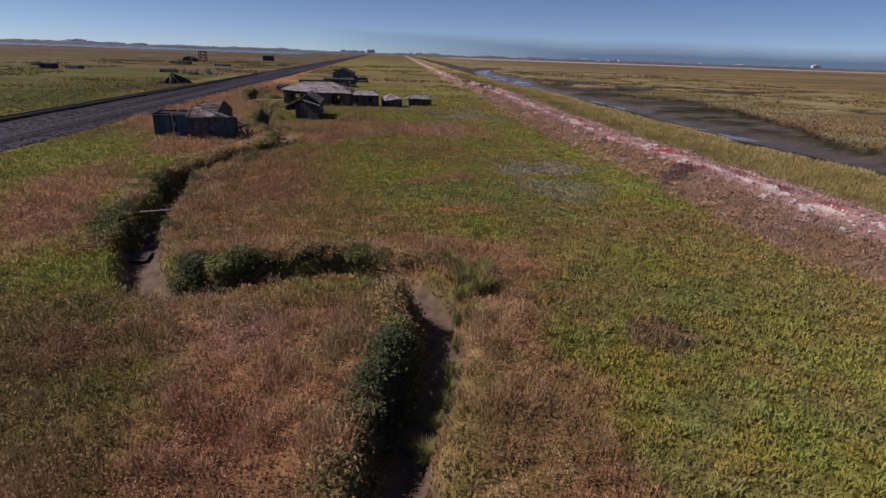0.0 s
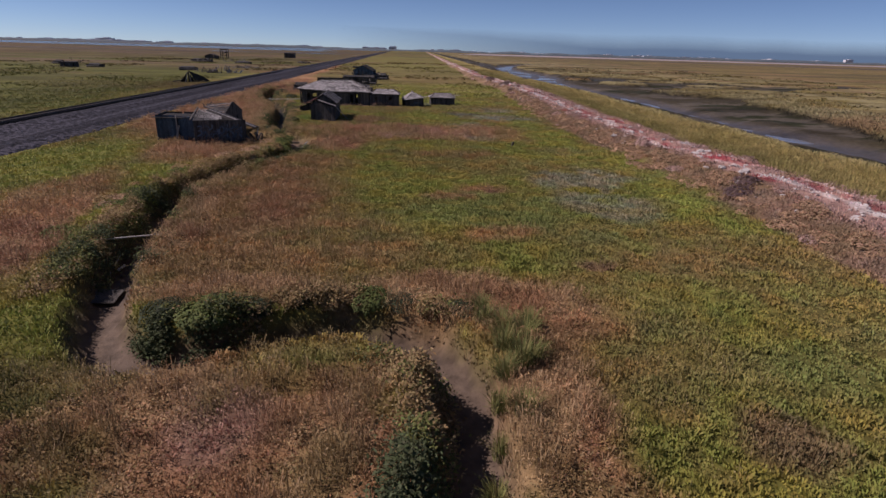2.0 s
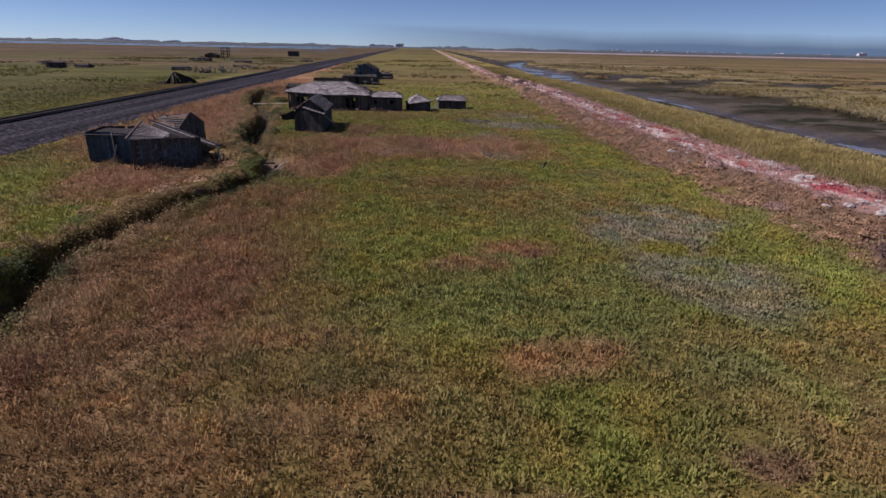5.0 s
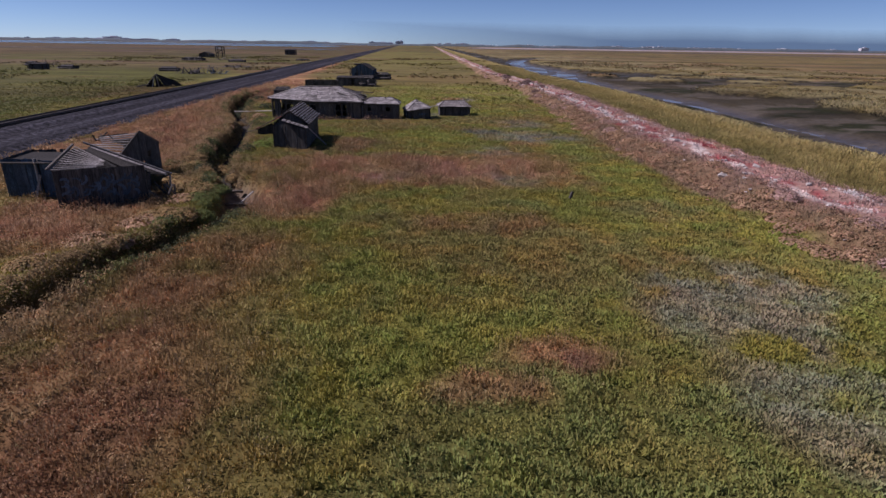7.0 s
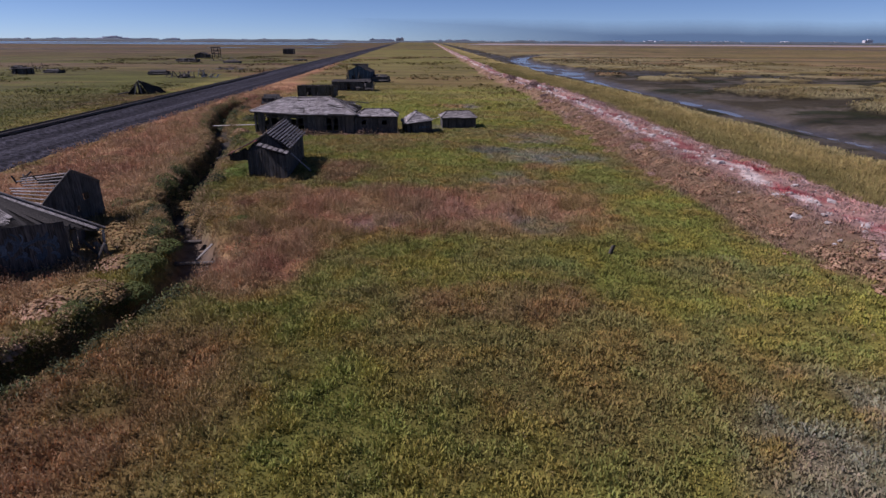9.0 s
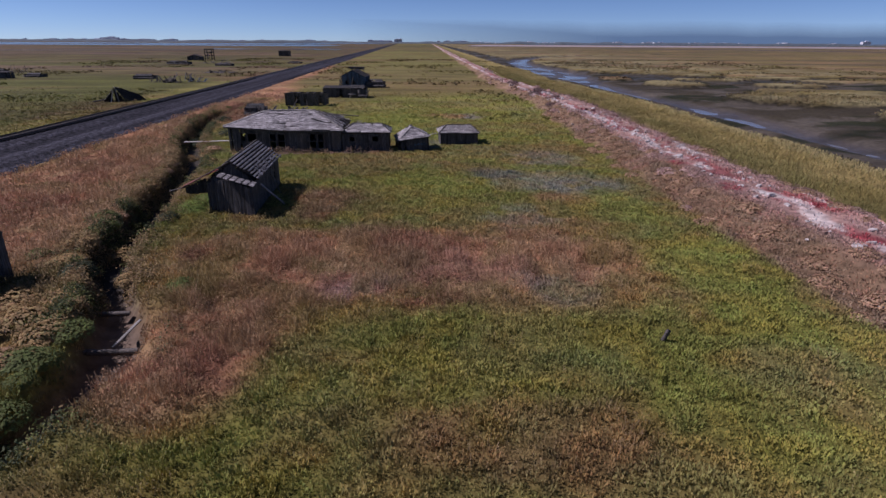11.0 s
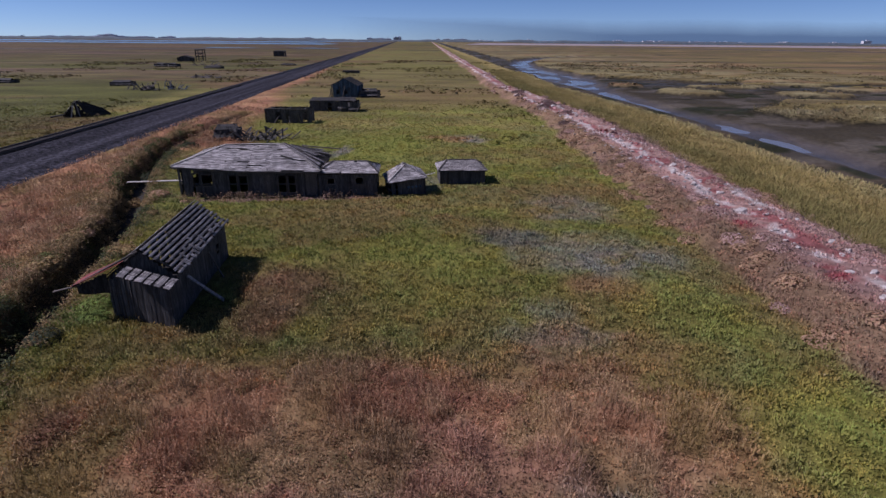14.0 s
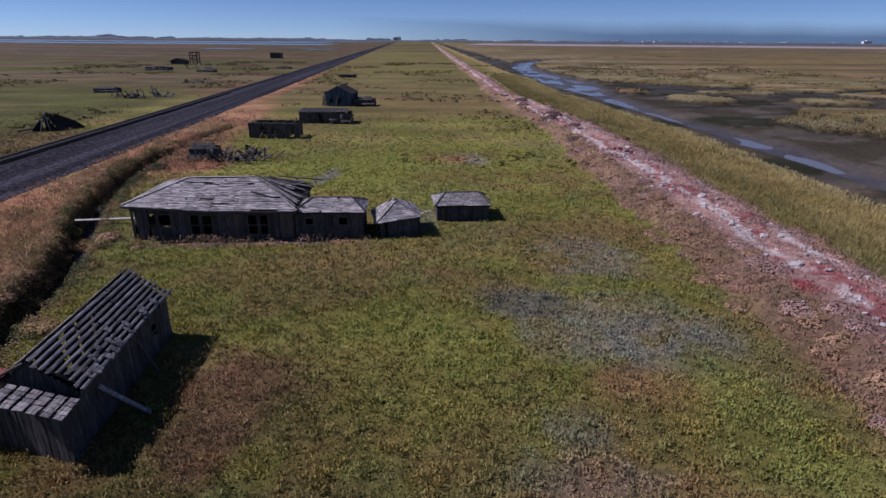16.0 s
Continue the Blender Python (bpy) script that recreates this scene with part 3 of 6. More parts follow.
def board_wall(parent, p, q, low, top, mat, outward, width=0.22, holes=(), lost=0.02, name="wall_board"):
    """Upright boards from p to q (x, y); top: a height or a function of the share along; holes: (from, to, low, high) in metres."""
    p, q = Vector((*p, 0)), Vector((*q, 0))
    size = (q - p).length
    n = max(2, round(size / width))
    lowest = min(top(k / 8) for k in range(9)) if callable(top) else top
    inward = Vector(outward).normalized() * -0.06
    parent = part("wall", rails([(p + inward + Vector((0, 0, z)), q + inward + Vector((0, 0, z))) for z in (low * 0.45 + lowest * 0.55,)], 0.09), M_BEAM, parent)
    w = size / n
    for i in range(n):
        if R.random() < lost:
            continue
        u = (i + 0.5) / n
        base = p.lerp(q, u)
        hi = (top(u) if callable(top) else top) + R.uniform(-0.02, 0.02)
        spans = [(low + R.uniform(-0.02, 0.05), hi)]
        for h0, h1, z0, z1 in holes:
            if h0 < u * size < h1:
                cut = []
                for s0, s1 in spans:
                    if s0 < z0:
                        cut.append((s0, min(z0, s1)))
                    if s1 > z1:
                        cut.append((max(s0, z1), s1))
                spans = cut
        off = Vector(outward) * R.uniform(-0.006, 0.006)
        for s0, s1 in spans:
            if s1 - s0 > 0.05:
                board(parent, base + off + Vector((0, 0, s0)), base + off + Vector((R.uniform(-0.01, 0.01), 0, s1)), w * R.uniform(1.02, 1.07), 0.025, outward, mat, name)


def roof_courses(parent, a, b, c, d, n, mat, pieces=3, lost=0.03, lap=0.95, name="roof_board", jitter=0.03, thick=0.03):
    """Boards laid in courses on the slope a, b (eave), c, d (ridge)."""
    a, b, c, d = (Vector(v) for v in (a, b, c, d))
    up = (b - a).cross(d - a).normalized()
    if up.z < 0:
        up = -up
    parent = part("roof", rails([(a.lerp(d, 0.45) - up * 0.07, b.lerp(c, 0.45) - up * 0.07)], 0.1), M_BEAM, parent)
    for i in range(n):
        u = (i + 0.5) / n
        s, e = a.lerp(d, u), b.lerp(c, u)
        rise = ((d - a).length / n)
        cuts = sorted(R.uniform(0.08, 0.92) for _ in range(pieces - 1))
        ends = [0.0] + cuts + [1.0]
        for k in range(len(ends) - 1):
            if R.random() < lost or (ends[k + 1] - ends[k]) * (e - s).length < 0.08:
                continue
            o = up * (0.012 + R.uniform(0, 0.02)) + (d - a).normalized() * R.uniform(-jitter, jitter)
            x0 = s.lerp(e, ends[k] + 0.001) + o + up * R.uniform(-0.01, 0.02)
            x1 = s.lerp(e, ends[k + 1] - 0.001) + o + up * R.uniform(-0.01, 0.02)
            board(parent, x0, x1, rise * lap * R.uniform(0.9, 1.0), thick, up, mat, name)


# ---- ground ----
def graded(start, lo, hi, end, step, grow):
    mid = list(np.arange(lo, hi, step))
    right, s = [hi], step
    while right[-1] < end:
        s *= grow
        right.append(right[-1] + s)
    left, s = [], step
    v = lo
    while v > start:
        s *= grow
        v -= s
        left.append(v)
    return np.array(left[::-1] + mid + right)


gx = np.concatenate([graded(-4900, -30, 33, 33.1, 0.46, 1.065)[:-1], np.arange(33.4, 136, 1.25), graded(137, 137, 137.01, 4900, 1.4, 1.09)])
gy = np.concatenate([graded(-1500, 8, 124, 124.1, 0.46, 1.12)[:-1], np.arange(124.5, 380, 1.4), graded(381, 381, 381.01, 4900, 1.6, 1.05)])
GX, GY = np.meshgrid(gx, gy)
GZ = height(GX, GY)
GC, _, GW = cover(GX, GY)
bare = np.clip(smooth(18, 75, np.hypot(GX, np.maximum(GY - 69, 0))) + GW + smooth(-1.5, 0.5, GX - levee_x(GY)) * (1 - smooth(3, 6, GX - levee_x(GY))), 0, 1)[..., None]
GC = GC * 0.84 * bare + (GC * 0.55 + np.array((0.010, 0.007, 0.004))) * (1 - bare)     # litter under the plants; both factors also dim the ground for plant shade
nx, ny = len(gx), len(gy)


def ground_z(x, y):
    """Height of the ground sheet at one place."""
    i = min(max(int(np.searchsorted(gx, x)) - 1, 0), nx - 2)
    j = min(max(int(np.searchsorted(gy, y)) - 1, 0), ny - 2)
    a, b = (x - gx[i]) / (gx[i + 1] - gx[i]), (y - gy[j]) / (gy[j + 1] - gy[j])
    return float((GZ[j, i] * (1 - a) + GZ[j, i + 1] * a) * (1 - b) + (GZ[j + 1, i] * (1 - a) + GZ[j + 1, i + 1] * a) * b)


idx = np.arange(nx * ny).reshape(ny, nx)
quads = np.stack([idx[:-1, :-1], idx[:-1, 1:], idx[1:, 1:], idx[1:, :-1]], -1).reshape(-1, 4)
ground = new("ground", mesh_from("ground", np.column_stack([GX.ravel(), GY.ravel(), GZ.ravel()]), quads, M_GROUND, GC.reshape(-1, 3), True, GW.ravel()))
tagged(ground, "flat salt marsh ground with green and rust-coloured plants", "ground", kind="structure")

# creek water
cl = CREEK
cn = np.stack([-(np.gradient(cl[:, 1])), np.gradient(cl[:, 0])], 1)
cn /= np.linalg.norm(cn, axis=1)[:, None]
hw = (creek_half(cl[:, 1]) + 2.0)[:, None]
wv = np.vstack([np.column_stack([cl + cn * hw, np.full(len(cl), -1.62)]), np.column_stack([cl - cn * hw, np.full(len(cl), -1.62)])])
k = np.arange(len(cl) - 1)
wf = np.stack([k, k + len(cl), k + len(cl) + 1, k + 1], 1)
water = new("creek_water", mesh_from("creek_water", wv, wf, M_WATER))
tagged(water, "shallow grey-blue tidal creek between mud banks", "water", kind="structure")

# ---- railway ----
def extruded(name, profile, ys, mat, centre, wobble=0.0):
    vs, fs = [], []
    k = len(profile)
    for y in ys:
        for s, z in profile:
            w = wobble * (float(fbm(np.array(s * 3.0), np.array(y), 4.0, 5, 3)) - 0.5) if wobble else 0
            vs.append((centre(y) + s + w, y, z + (w * 0.25)))
    for j in range(len(ys) - 1):
        for i in range(k - 1):
            o = j * k + i
            fs.append((o, o + 1, o + k + 1, o + k))
    return mesh_from(name, vs, fs, mat)


rail_ys = list(np.arange(-60, 260, 1.6)) + list(np.geomspace(262, 4500, 60))
bank = new("railway_embankment", extruded("railway_embankment", [(-4.5, -0.4), (-3.4, 0.25), (-1.6, 0.95), (-0.9, 1.02), (0.9, 1.05), (2.6, 1.02), (3.3, 0.9), (4.3, 0.58), (6.2, 0.5), (8.0, 0.45),
                                                               (9.2, 0.12), (10.4, -0.35)], rail_ys, M_BALLAST, rail_x, 0.5))
tagged(bank, "dark grey gravel railway embankment with a service track", "railway embankment", kind="structure")
track = root("railway_track", Matrix.Identity(4), "straight single railway track with rusty steel rails on ballast", "railway track")
for s in (0.0, 1.435):
    me = extruded("rail", [(s - 0.07, 1.16), (s - 0.02, 1.18), (s - 0.036, 1.27), (s - 0.03, 1.33), (s + 0.03, 1.33), (s + 0.036, 1.27), (s + 0.02, 1.18), (s + 0.07, 1.16)],
                  [-60, 0, 100, 200, 400, 800, 1600, 3200, 4500], M_STEEL, rail_x)
    ob = new("rail", me)
    ob.parent = track
tie_vs = [(x * 1.25, y * 0.12, z) for x in (-1, 1) for y in (-1, 1) for z in (0.98, 1.17)]
tie_me = mesh_from("sleeper", tie_vs, [(0, 1, 3, 2), (4, 6, 7, 5), (0, 4, 5, 1), (2, 3, 7, 6), (1, 5, 7, 3), (0, 2, 6, 4)], M_TIE)
for i in range(280):
    y = 55 + i * 0.6
    ob = new("sleeper", tie_me)
    ob.parent = track
    ob.matrix_local = pose(rail_x(y) + 0.717, y, R.uniform(-0.01, 0.01), 0, 0, 2.5 + R.uniform(-1, 1))

# ---- buildings ----
def hip_roof(parent, w, d, eave, ridge, r0, r1, over, mat, courses, pieces=3, lost=0.03, ry=None):
    """Hip roof over w by d; eave: heights of the corners front left, front right, back right, back left."""
    ry = d / 2 if ry is None else ry
    fl, fr, br, bl = (-over, -over, eave[0]), (w + over, -over, eave[1]), (w + over, d + over, eave[2]), (-over, d + over, eave[3])
    a, b = (r0, ry, ridge), (r1, ry, ridge)
    deck_roof(parent, [fl, fr, br, bl, a, b], mat)
    roof_courses(parent, fl, fr, b, a, courses, mat, pieces, lost)
    roof_courses(parent, br, bl, a, b, courses, mat, pieces, lost)
    roof_courses(parent, bl, fl, a, a, courses, mat, 2, lost)
    roof_courses(parent, fr, br, b, b, courses, mat, 2, lost)
    for p, q in ((a, b), (fl, a), (fr, b), (br, b), (bl, a)):
        board(parent, Vector(p) + Vector((0, 0, 0.07)), Vector(q) + Vector((0, 0, 0.08)), 0.16, 0.03, (0, 0, 1), M_BEAM, "ridge_board")
    return a, b


def deck_roof(parent, c, mat):
    """Thin solid decking under the boards of a hip roof."""
    bm = bmesh.new()
    v = [bm.verts.new((x, y, z - 0.09)) for x, y, z in c]
    for f in ((0, 1, 5, 4), (1, 2, 5), (2, 3, 4, 5), (3, 0, 4)):
        bm.faces.new([v[i] for i in f])
    bmesh.ops.solidify(bm, geom=bm.faces[:], thickness=0.04)
    part("roof_deck", bm, M_BEAM, parent)


def frame_box(parent, x0, x1, z0, z1, y, mat=None, name="window_frame"):
    """A window or door opening in a front wall: a lining with its frame boards."""
    mat = mat or M_BEAM
    c = [Vector((x0, y + 0.1, z0)), Vector((x1, y + 0.1, z0)), Vector((x1, y + 0.1, z1)), Vector((x0, y + 0.1, z1))]
    lining = part("window" if z0 > 0.5 else "doorway", rails([(c[k], c[(k + 1) % 4]) for k in range(4)], 0.08), M_WALL, parent)
    for a, b in (((x0, y, z0), (x1, y, z0)), ((x0, y, z1), (x1, y, z1)), ((x0, y, z0), (x0, y, z1)), ((x1, y, z0), (x1, y, z1))):
        board(lining, a, b, 0.09, 0.05, (0, -1, 0), mat, name)


# long abandoned house
lh = root("abandoned_house", pose(-21.35, 110.15, 0, 0, 0, 0.5), "long dilapidated wooden house with a sagging grey board hip roof", "house")
W, D = 12.3, 7.0
top_f = lambda u: 2.72 - 0.42 * u - 0.12 * math.sin(u * math.pi)
holes = ((1.25, 1.85, 0.95, 2.1), (2.0, 3.0, 0.95, 2.0), (4.4, 5.15, 0.35, 1.95), (5.3, 6.1, 0.35, 1.95), (8.8, 9.55, 0.35, 1.95), (9.7, 10.4, 0.35, 1.95))
board_wall(lh, (0, 0), (W, 0), -0.3, top_f, M_WALL, (0, -1, 0), 0.2, holes)
board_wall(lh, (W, 0), (W, D), -0.3, 2.3, M_WALL, (1, 0, 0), 0.2, ((4, 5, 0.3, 2.0),))
board_wall(lh, (W, D), (0, D), -0.3, 2.4, M_WALL, (0, 1, 0), 0.25, ((8.6, 9.6, 0.9, 2.0), (10.2, 11.2, 0.9, 2.0), (2, 3, 0.9, 2)))
board_wall(lh, (0, D), (0, 0), -0.3, 2.6, M_WALL, (-1, 0, 0), 0.2, ((5.4, 6.1, 0.95, 2.1), (6.3, 6.8, 0.95, 2.1), (3.2, 4.2, 0.95, 2.0), (1.2, 2.2, 0.95, 2.0)))
for h in holes:
    frame_box(lh, h[0], h[1], h[2], h[3], -0.03)
board_wall(lh, (7.5, -0.05), (8.4, -0.05), 0.0, 2.05, M_BEAM, (0, -1, 0), 0.3, name="door_board")
board_wall(lh, (W - 1.0, -0.05), (W - 0.1, -0.05), 0.1, 2.2, M_BEAM, (0, -1, 0), 0.3, name="siding_board")
fl, fr = (-0.45, -0.4, 2.78), (12.75, -0.4, 2.34)
mid_f = (6.1, -0.4, 2.36)
ra, rm, rb = (3.4, 3.35, 4.05), (6.1, 3.35, 4.02), (8.8, 3.35, 4.12)
bl, br = (-0.45, 7.3, 2.7), (12.6, 7.3, 2.55)
roof_courses(lh, fl, mid_f, rm, ra, 22, M_ROOF, 4, 0.035, 0.9)
roof_courses(lh, mid_f, fr, rb, rm, 22, M_ROOF, 4, 0.055, 0.9)
roof_courses(lh, br, bl, ra, rb, 13, M_ROOF, 2, 0.05, 1.25)
roof_courses(lh, bl, fl, ra, ra, 17, M_ROOF, 3, 0.03, 0.95)
deck_roof(lh, [fl, mid_f, (6.1, 7.3, 2.5), bl, ra, rm], M_BEAM)
deck_roof(lh, [mid_f, fr, br, (6.1, 7.3, 2.5), rm, rb], M_BEAM)
for p, q in ((ra, rb), (fl, ra), (fr, rb), (bl, ra)):
    board(lh, Vector(p) + Vector((0, 0, 0.09)), Vector(q) + Vector((0, 0, 0.09)), 0.14, 0.04, (0, 0, 1), M_PALE, "ridge_board")
board(lh, (-0.45, -0.42, 2.70), (6.1, -0.42, 2.28), 0.16, 0.04, (0, -1, 0), M_BEAM, "fascia_board")
board(lh, (6.1, -0.42, 2.28), (12.7, -0.42, 2.26), 0.16, 0.04, (0, -1, 0), M_BEAM, "fascia_board")
# torn right slope: loose boards lying up the slope
for i in range(26):
    u = (i + 0.5) / 26
    e = Vector(fr).lerp(Vector(br), u)
    r = Vector(rb).lerp(Vector((9.2, 3.5, 4.05)), u)
    s = R.uniform(0.0, 0.1) if u < 0.45 else R.uniform(0.0, 0.4)
    k = R.uniform(0.8, 1.05) if u < 0.5 else R.uniform(0.45, 1.1)
    p = e.lerp(r, s) + Vector((R.uniform(-0.1, 0.2), R.uniform(-0.2, 0.2), R.uniform(0.05, 0.3)))
    q = e.lerp(r, k) + Vector((0, R.uniform(-0.15, 0.15), R.uniform(0.05, 0.16)))
    board(lh, p, q, R.uniform(0.16, 0.28), 0.03, (0.4 + R.uniform(-.2, .2), R.uniform(-.2, .2), 1), M_ROOF if R.random() < 0.7 else M_BEAM, "roof_board")
board(lh, (9.6, 7.2, 3.35), (13.6, 7.0, 3.05), 0.12, 0.1, (0, 0, 1), M_BEAM, "rafter")
for i in range(5):
    board(lh, (8.9, 1.2 + i * 1.3, 3.5), (12.6, 1.0 + i * 1.45, 2.4), 0.06, 0.12, (0, 0, 1), M_BEAM, "rafter")
# annex
an = root("annex_shed", pose(-8.95, 110.45, 0, 0, 0, 2), "low wooden annex with a patchy shingle roof beside the long house", "shed")
board_wall(an, (0, 0), (5.25, 0), -0.3, 2.05, M_WALL, (0, -1, 0), 0.21, ((0.75, 1.4, 1.05, 1.65), (3.3, 4.05, 1.05, 1.7)))
board_wall(an, (5.25, 0), (5.25, 3.4), -0.3, 2.05, M_WALL, (1, 0, 0), 0.21)
board_wall(an, (5.25, 3.4), (0, 3.4), -0.3, 2.05, M_WALL, (0, 1, 0), 0.25)
for h in ((0.75, 1.4, 1.05, 1.65), (3.3, 4.05, 1.05, 1.7)):
    frame_box(an, *h, -0.03)
hip_roof(an, 5.25, 3.4, (2.1, 2.1, 2.1, 2.1), 2.85, 1.2, 4.3, 0.2, M_ROOF, 10, 6, 0.12, 1.5)
# leaning hut
h1 = root("leaning_hut", pose(-2.55, 110.65, -0.1, 0, -4, 11), "small leaning wooden hut with a peaked grey board roof", "hut")
board_wall(h1, (0, 0), (3.4, 0), -0.4, 1.35, M_WALL, (0, -1, 0), 0.2)
board_wall(h1, (3.4, 0), (3.4, 3.2), -0.4, 1.35, M_WALL, (1, 0, 0), 0.2)
board_wall(h1, (3.4, 3.2), (0, 3.2), -0.4, 1.35, M_WALL, (0, 1, 0), 0.25)
board_wall(h1, (0, 3.2), (0, 0), -0.4, 1.35, M_WALL, (-1, 0, 0), 0.25)
fl1, fr1, br1, bl1 = (-0.15, -0.25, 1.3), (3.6, -0.25, 1.45), (3.6, 3.4, 1.45), (-0.15, 3.4, 1.3)
a1, b1 = (1.75, 1.3, 2.45), (1.75, 2.2, 2.5)
deck_roof(h1, [bl1, fl1, fr1, br1, b1, a1], M_BEAM)
roof_courses(h1, fl1, fr1, a1, a1, 11, M_ROOF, 4, 0.04)
roof_courses(h1, bl1, fl1, a1, b1, 11, M_ROOF, 4, 0.04)
roof_courses(h1, fr1, br1, b1, a1, 11, M_ROOF, 4, 0.04)
roof_courses(h1, br1, bl1, b1, b1, 9, M_ROOF, 2, 0.02)
for p, q in ((fl1, a1), (fr1, a1), (a1, b1)):
    board(h1, Vector(p) + Vector((0, 0, 0.07)), Vector(q) + Vector((0, 0, 0.08)), 0.14, 0.03, (0, 0, 1), M_SLAT, "ridge_board")
board(h1, (1.62, 1.6, 2.56), (1.9, 1.6, 2.56), 0.25, 0.14, (0, 0, 1), M_WALL, "roof_vent")
board(h1, (3.5, 0.2, 1.55), (4.5, 0.5, 1.62), 0.1, 0.04, (0, 0, 1), M_PALE, "loose_board")
for i in range(4):
    x = 1.7 + i * 0.36
    board(h1, (x, -0.03, 0.62), (x + 0.22, -0.03, 0.66), 0.24, 0.01, (0, -1, 0), M_BLUE, "paint_mark")
# square hut
h2 = root("square_hut", pose(2.15, 114.75, 0, 0, 0, 4), "low square wooden hut with a dark shingled hip roof", "hut")
board_wall(h2, (0, 0), (4.5, 0), -0.3, 1.32, M_WALL, (0, -1, 0), 0.22)
board_wall(h2, (4.5, 0), (4.5, 3.2), -0.3, 1.32, M_WALL, (1, 0, 0), 0.22)
board_wall(h2, (4.5, 3.2), (0, 3.2), -0.3, 1.32, M_WALL, (0, 1, 0), 0.25)
board_wall(h2, (0, 3.2), (0, 0), -0.3, 1.32, M_WALL, (-1, 0, 0), 0.25)
hip_roof(h2, 4.5, 3.2, (1.4, 1.38, 1.4, 1.42), 2.12, 0.85, 3.7, 0.2, M_SLAT, 11, 6, 0.03)

# slatted shed by the ditch
sh = root("slatted_shed", pose(-15.0, 86.75, 0, 0, 0, 3.4), "dark wooden shed with a gappy slatted roof leaning by the ditch", "shed")
gab = lambda u: 2.15 + 1.4 * (1 - abs(u * 3.3 - 1.7) / (1.7 if u * 3.3 < 1.7 else 1.6))
board_wall(sh, (0, 0), (3.3, 0), -0.3, gab, M_WALL, (0, -1, 0), 0.2, lost=0)
board_wall(sh, (3.3, 0), (3.3, 8.4), -0.3, 2.25, M_WALL, (1, 0, 0), 0.21, ((6.2, 6.8, 0.9, 1.5),), lost=0)
board_wall(sh, (3.3, 8.4), (0, 8.4), -0.3, gab, M_WALL, (0, 1, 0), 0.22)
board_wall(sh, (0, 8.4), (0, 0), -0.3, 2.3, M_WALL, (-1, 0, 0), 0.22, lost=0.08)
fronttop = lambda u: 2.1 + 0.42 * u / 0.4 if u < 0.4 else 2.52 - 0.56 * (u - 0.4) / 0.6
board_wall(sh, (-0.05, -0.1), (3.4, -1.4), -0.3, fronttop, M_WALL, (-0.35, -0.93, 0), 0.2, lost=0)
board_wall(sh, (3.4, -1.4), (3.35, 0), -0.3, 2.1, M_WALL, (1, 0, 0), 0.21, lost=0)
for i in range(5):
    u = 0.03 + i * 0.085
    board(sh, (-0.05 + 3.45 * u - 0.02, -0.13 - 1.3 * u, 0.1), (-0.05 + 3.45 * u, -0.13 - 1.3 * u, 2.1 + u), 0.06, 0.02, (-0.35, -0.93, 0), M_BEAM, "batten")
nslat = 9
for i in range(nslat):
    u = (i + 0.5) / nslat
    base = Vector((3.62 + (1.7 - 3.62) * u, 0, 2.33 + 1.35 * u))
    up = Vector((1.35, 0, 1.92)).normalized()
    y0, y1 = -0.1 + R.uniform(-0.25, 0.12), 8.6 + R.uniform(-0.3, 0.1)
    cut = [y0, R.uniform(2.5, 6), y1] if R.random() < 0.5 else [y0, y1]
    for a, b in zip(cut, cut[1:]):
        board(sh, base + Vector((0, a, 0)) + up * 0.03, base + Vector((0, b - 0.03, 0)) + up * (0.03 + R.uniform(0, 0.03)), 0.145, 0.03, up, M_SLAT, "roof_slat")
for i in range(20):      # shingle remnants near the eave
    u, y = abs(R.gauss(0, 0.16)), R.uniform(0.2, 7.6)
    base = Vector((3.66 - 1.92 * u, y, 2.33 + 1.35 * u))
    up = Vector((1.35 + R.uniform(-.2, .2), R.uniform(-.15, .15), 1.92)).normalized()
    board(sh, base + up * 0.06, base + up * 0.06 + Vector((-0.28, R.uniform(-.08, .08), 0.2)), R.uniform(0.14, 0.3), 0.015, up, M_SLAT, "shingle")
for i in range(7):       # rafters
    y = 0.1 + i * 1.38
    board(sh, (3.6, y, 2.26), (1.7, y, 3.58), 0.06, 0.12, (0.57, 0, 0.82), M_BEAM, "rafter")
    board(sh, (1.7, y, 3.55), (-0.2, y, 2.03), 0.06, 0.12, (-0.62, 0, 0.78), M_DARK, "rafter")
roof_courses(sh, (-0.25, 8.6, 2.12), (-0.25, -0.1, 2.12), (1.66, -0.1, 3.66), (1.66, 8.6, 3.66), 11, M_DARK, 2, 0.05, 0.95)
roof_courses(sh, (1.05, 8.6, 3.2), (1.05, -0.1, 3.2), (1.66, -0.1, 3.72), (1.66, 8.6, 3.72), 4, M_SLAT, 7, 0.08, 0.8)
# dark sheet added inside the shed so the gaps between slats look dark
board(sh, (1.65, 0.1, 0.22), (1.65, 8.3, 0.22), 3.1, 0.06, (0, 0, 1), M_DARK, "floor_deck")
for i in range(2):       # rusty porch sheets over the ditch side
    board(sh, (-1.75, 0.1 + i * 0.6, 1.85), (0.9 - 0.6 * i, 0.08 + i * 0.6, 3.08 - 0.33 * i), 0.9, 0.015, (-0.42, 0, 0.9), M_RED, "rusty_sheet")
board_wall(sh, (-1.5, -0.16), (-0.02, -0.14), 1.35, lambda u: 1.86 + 0.62 * u, M_DARK, (0, -1, 0), 0.2, lost=0)
board(sh, (-1.8, -0.2, 1.78), (1.7, -0.2, 3.6), 0.1, 0.12, (0, -1, 0), M_BEAM, "rafter")
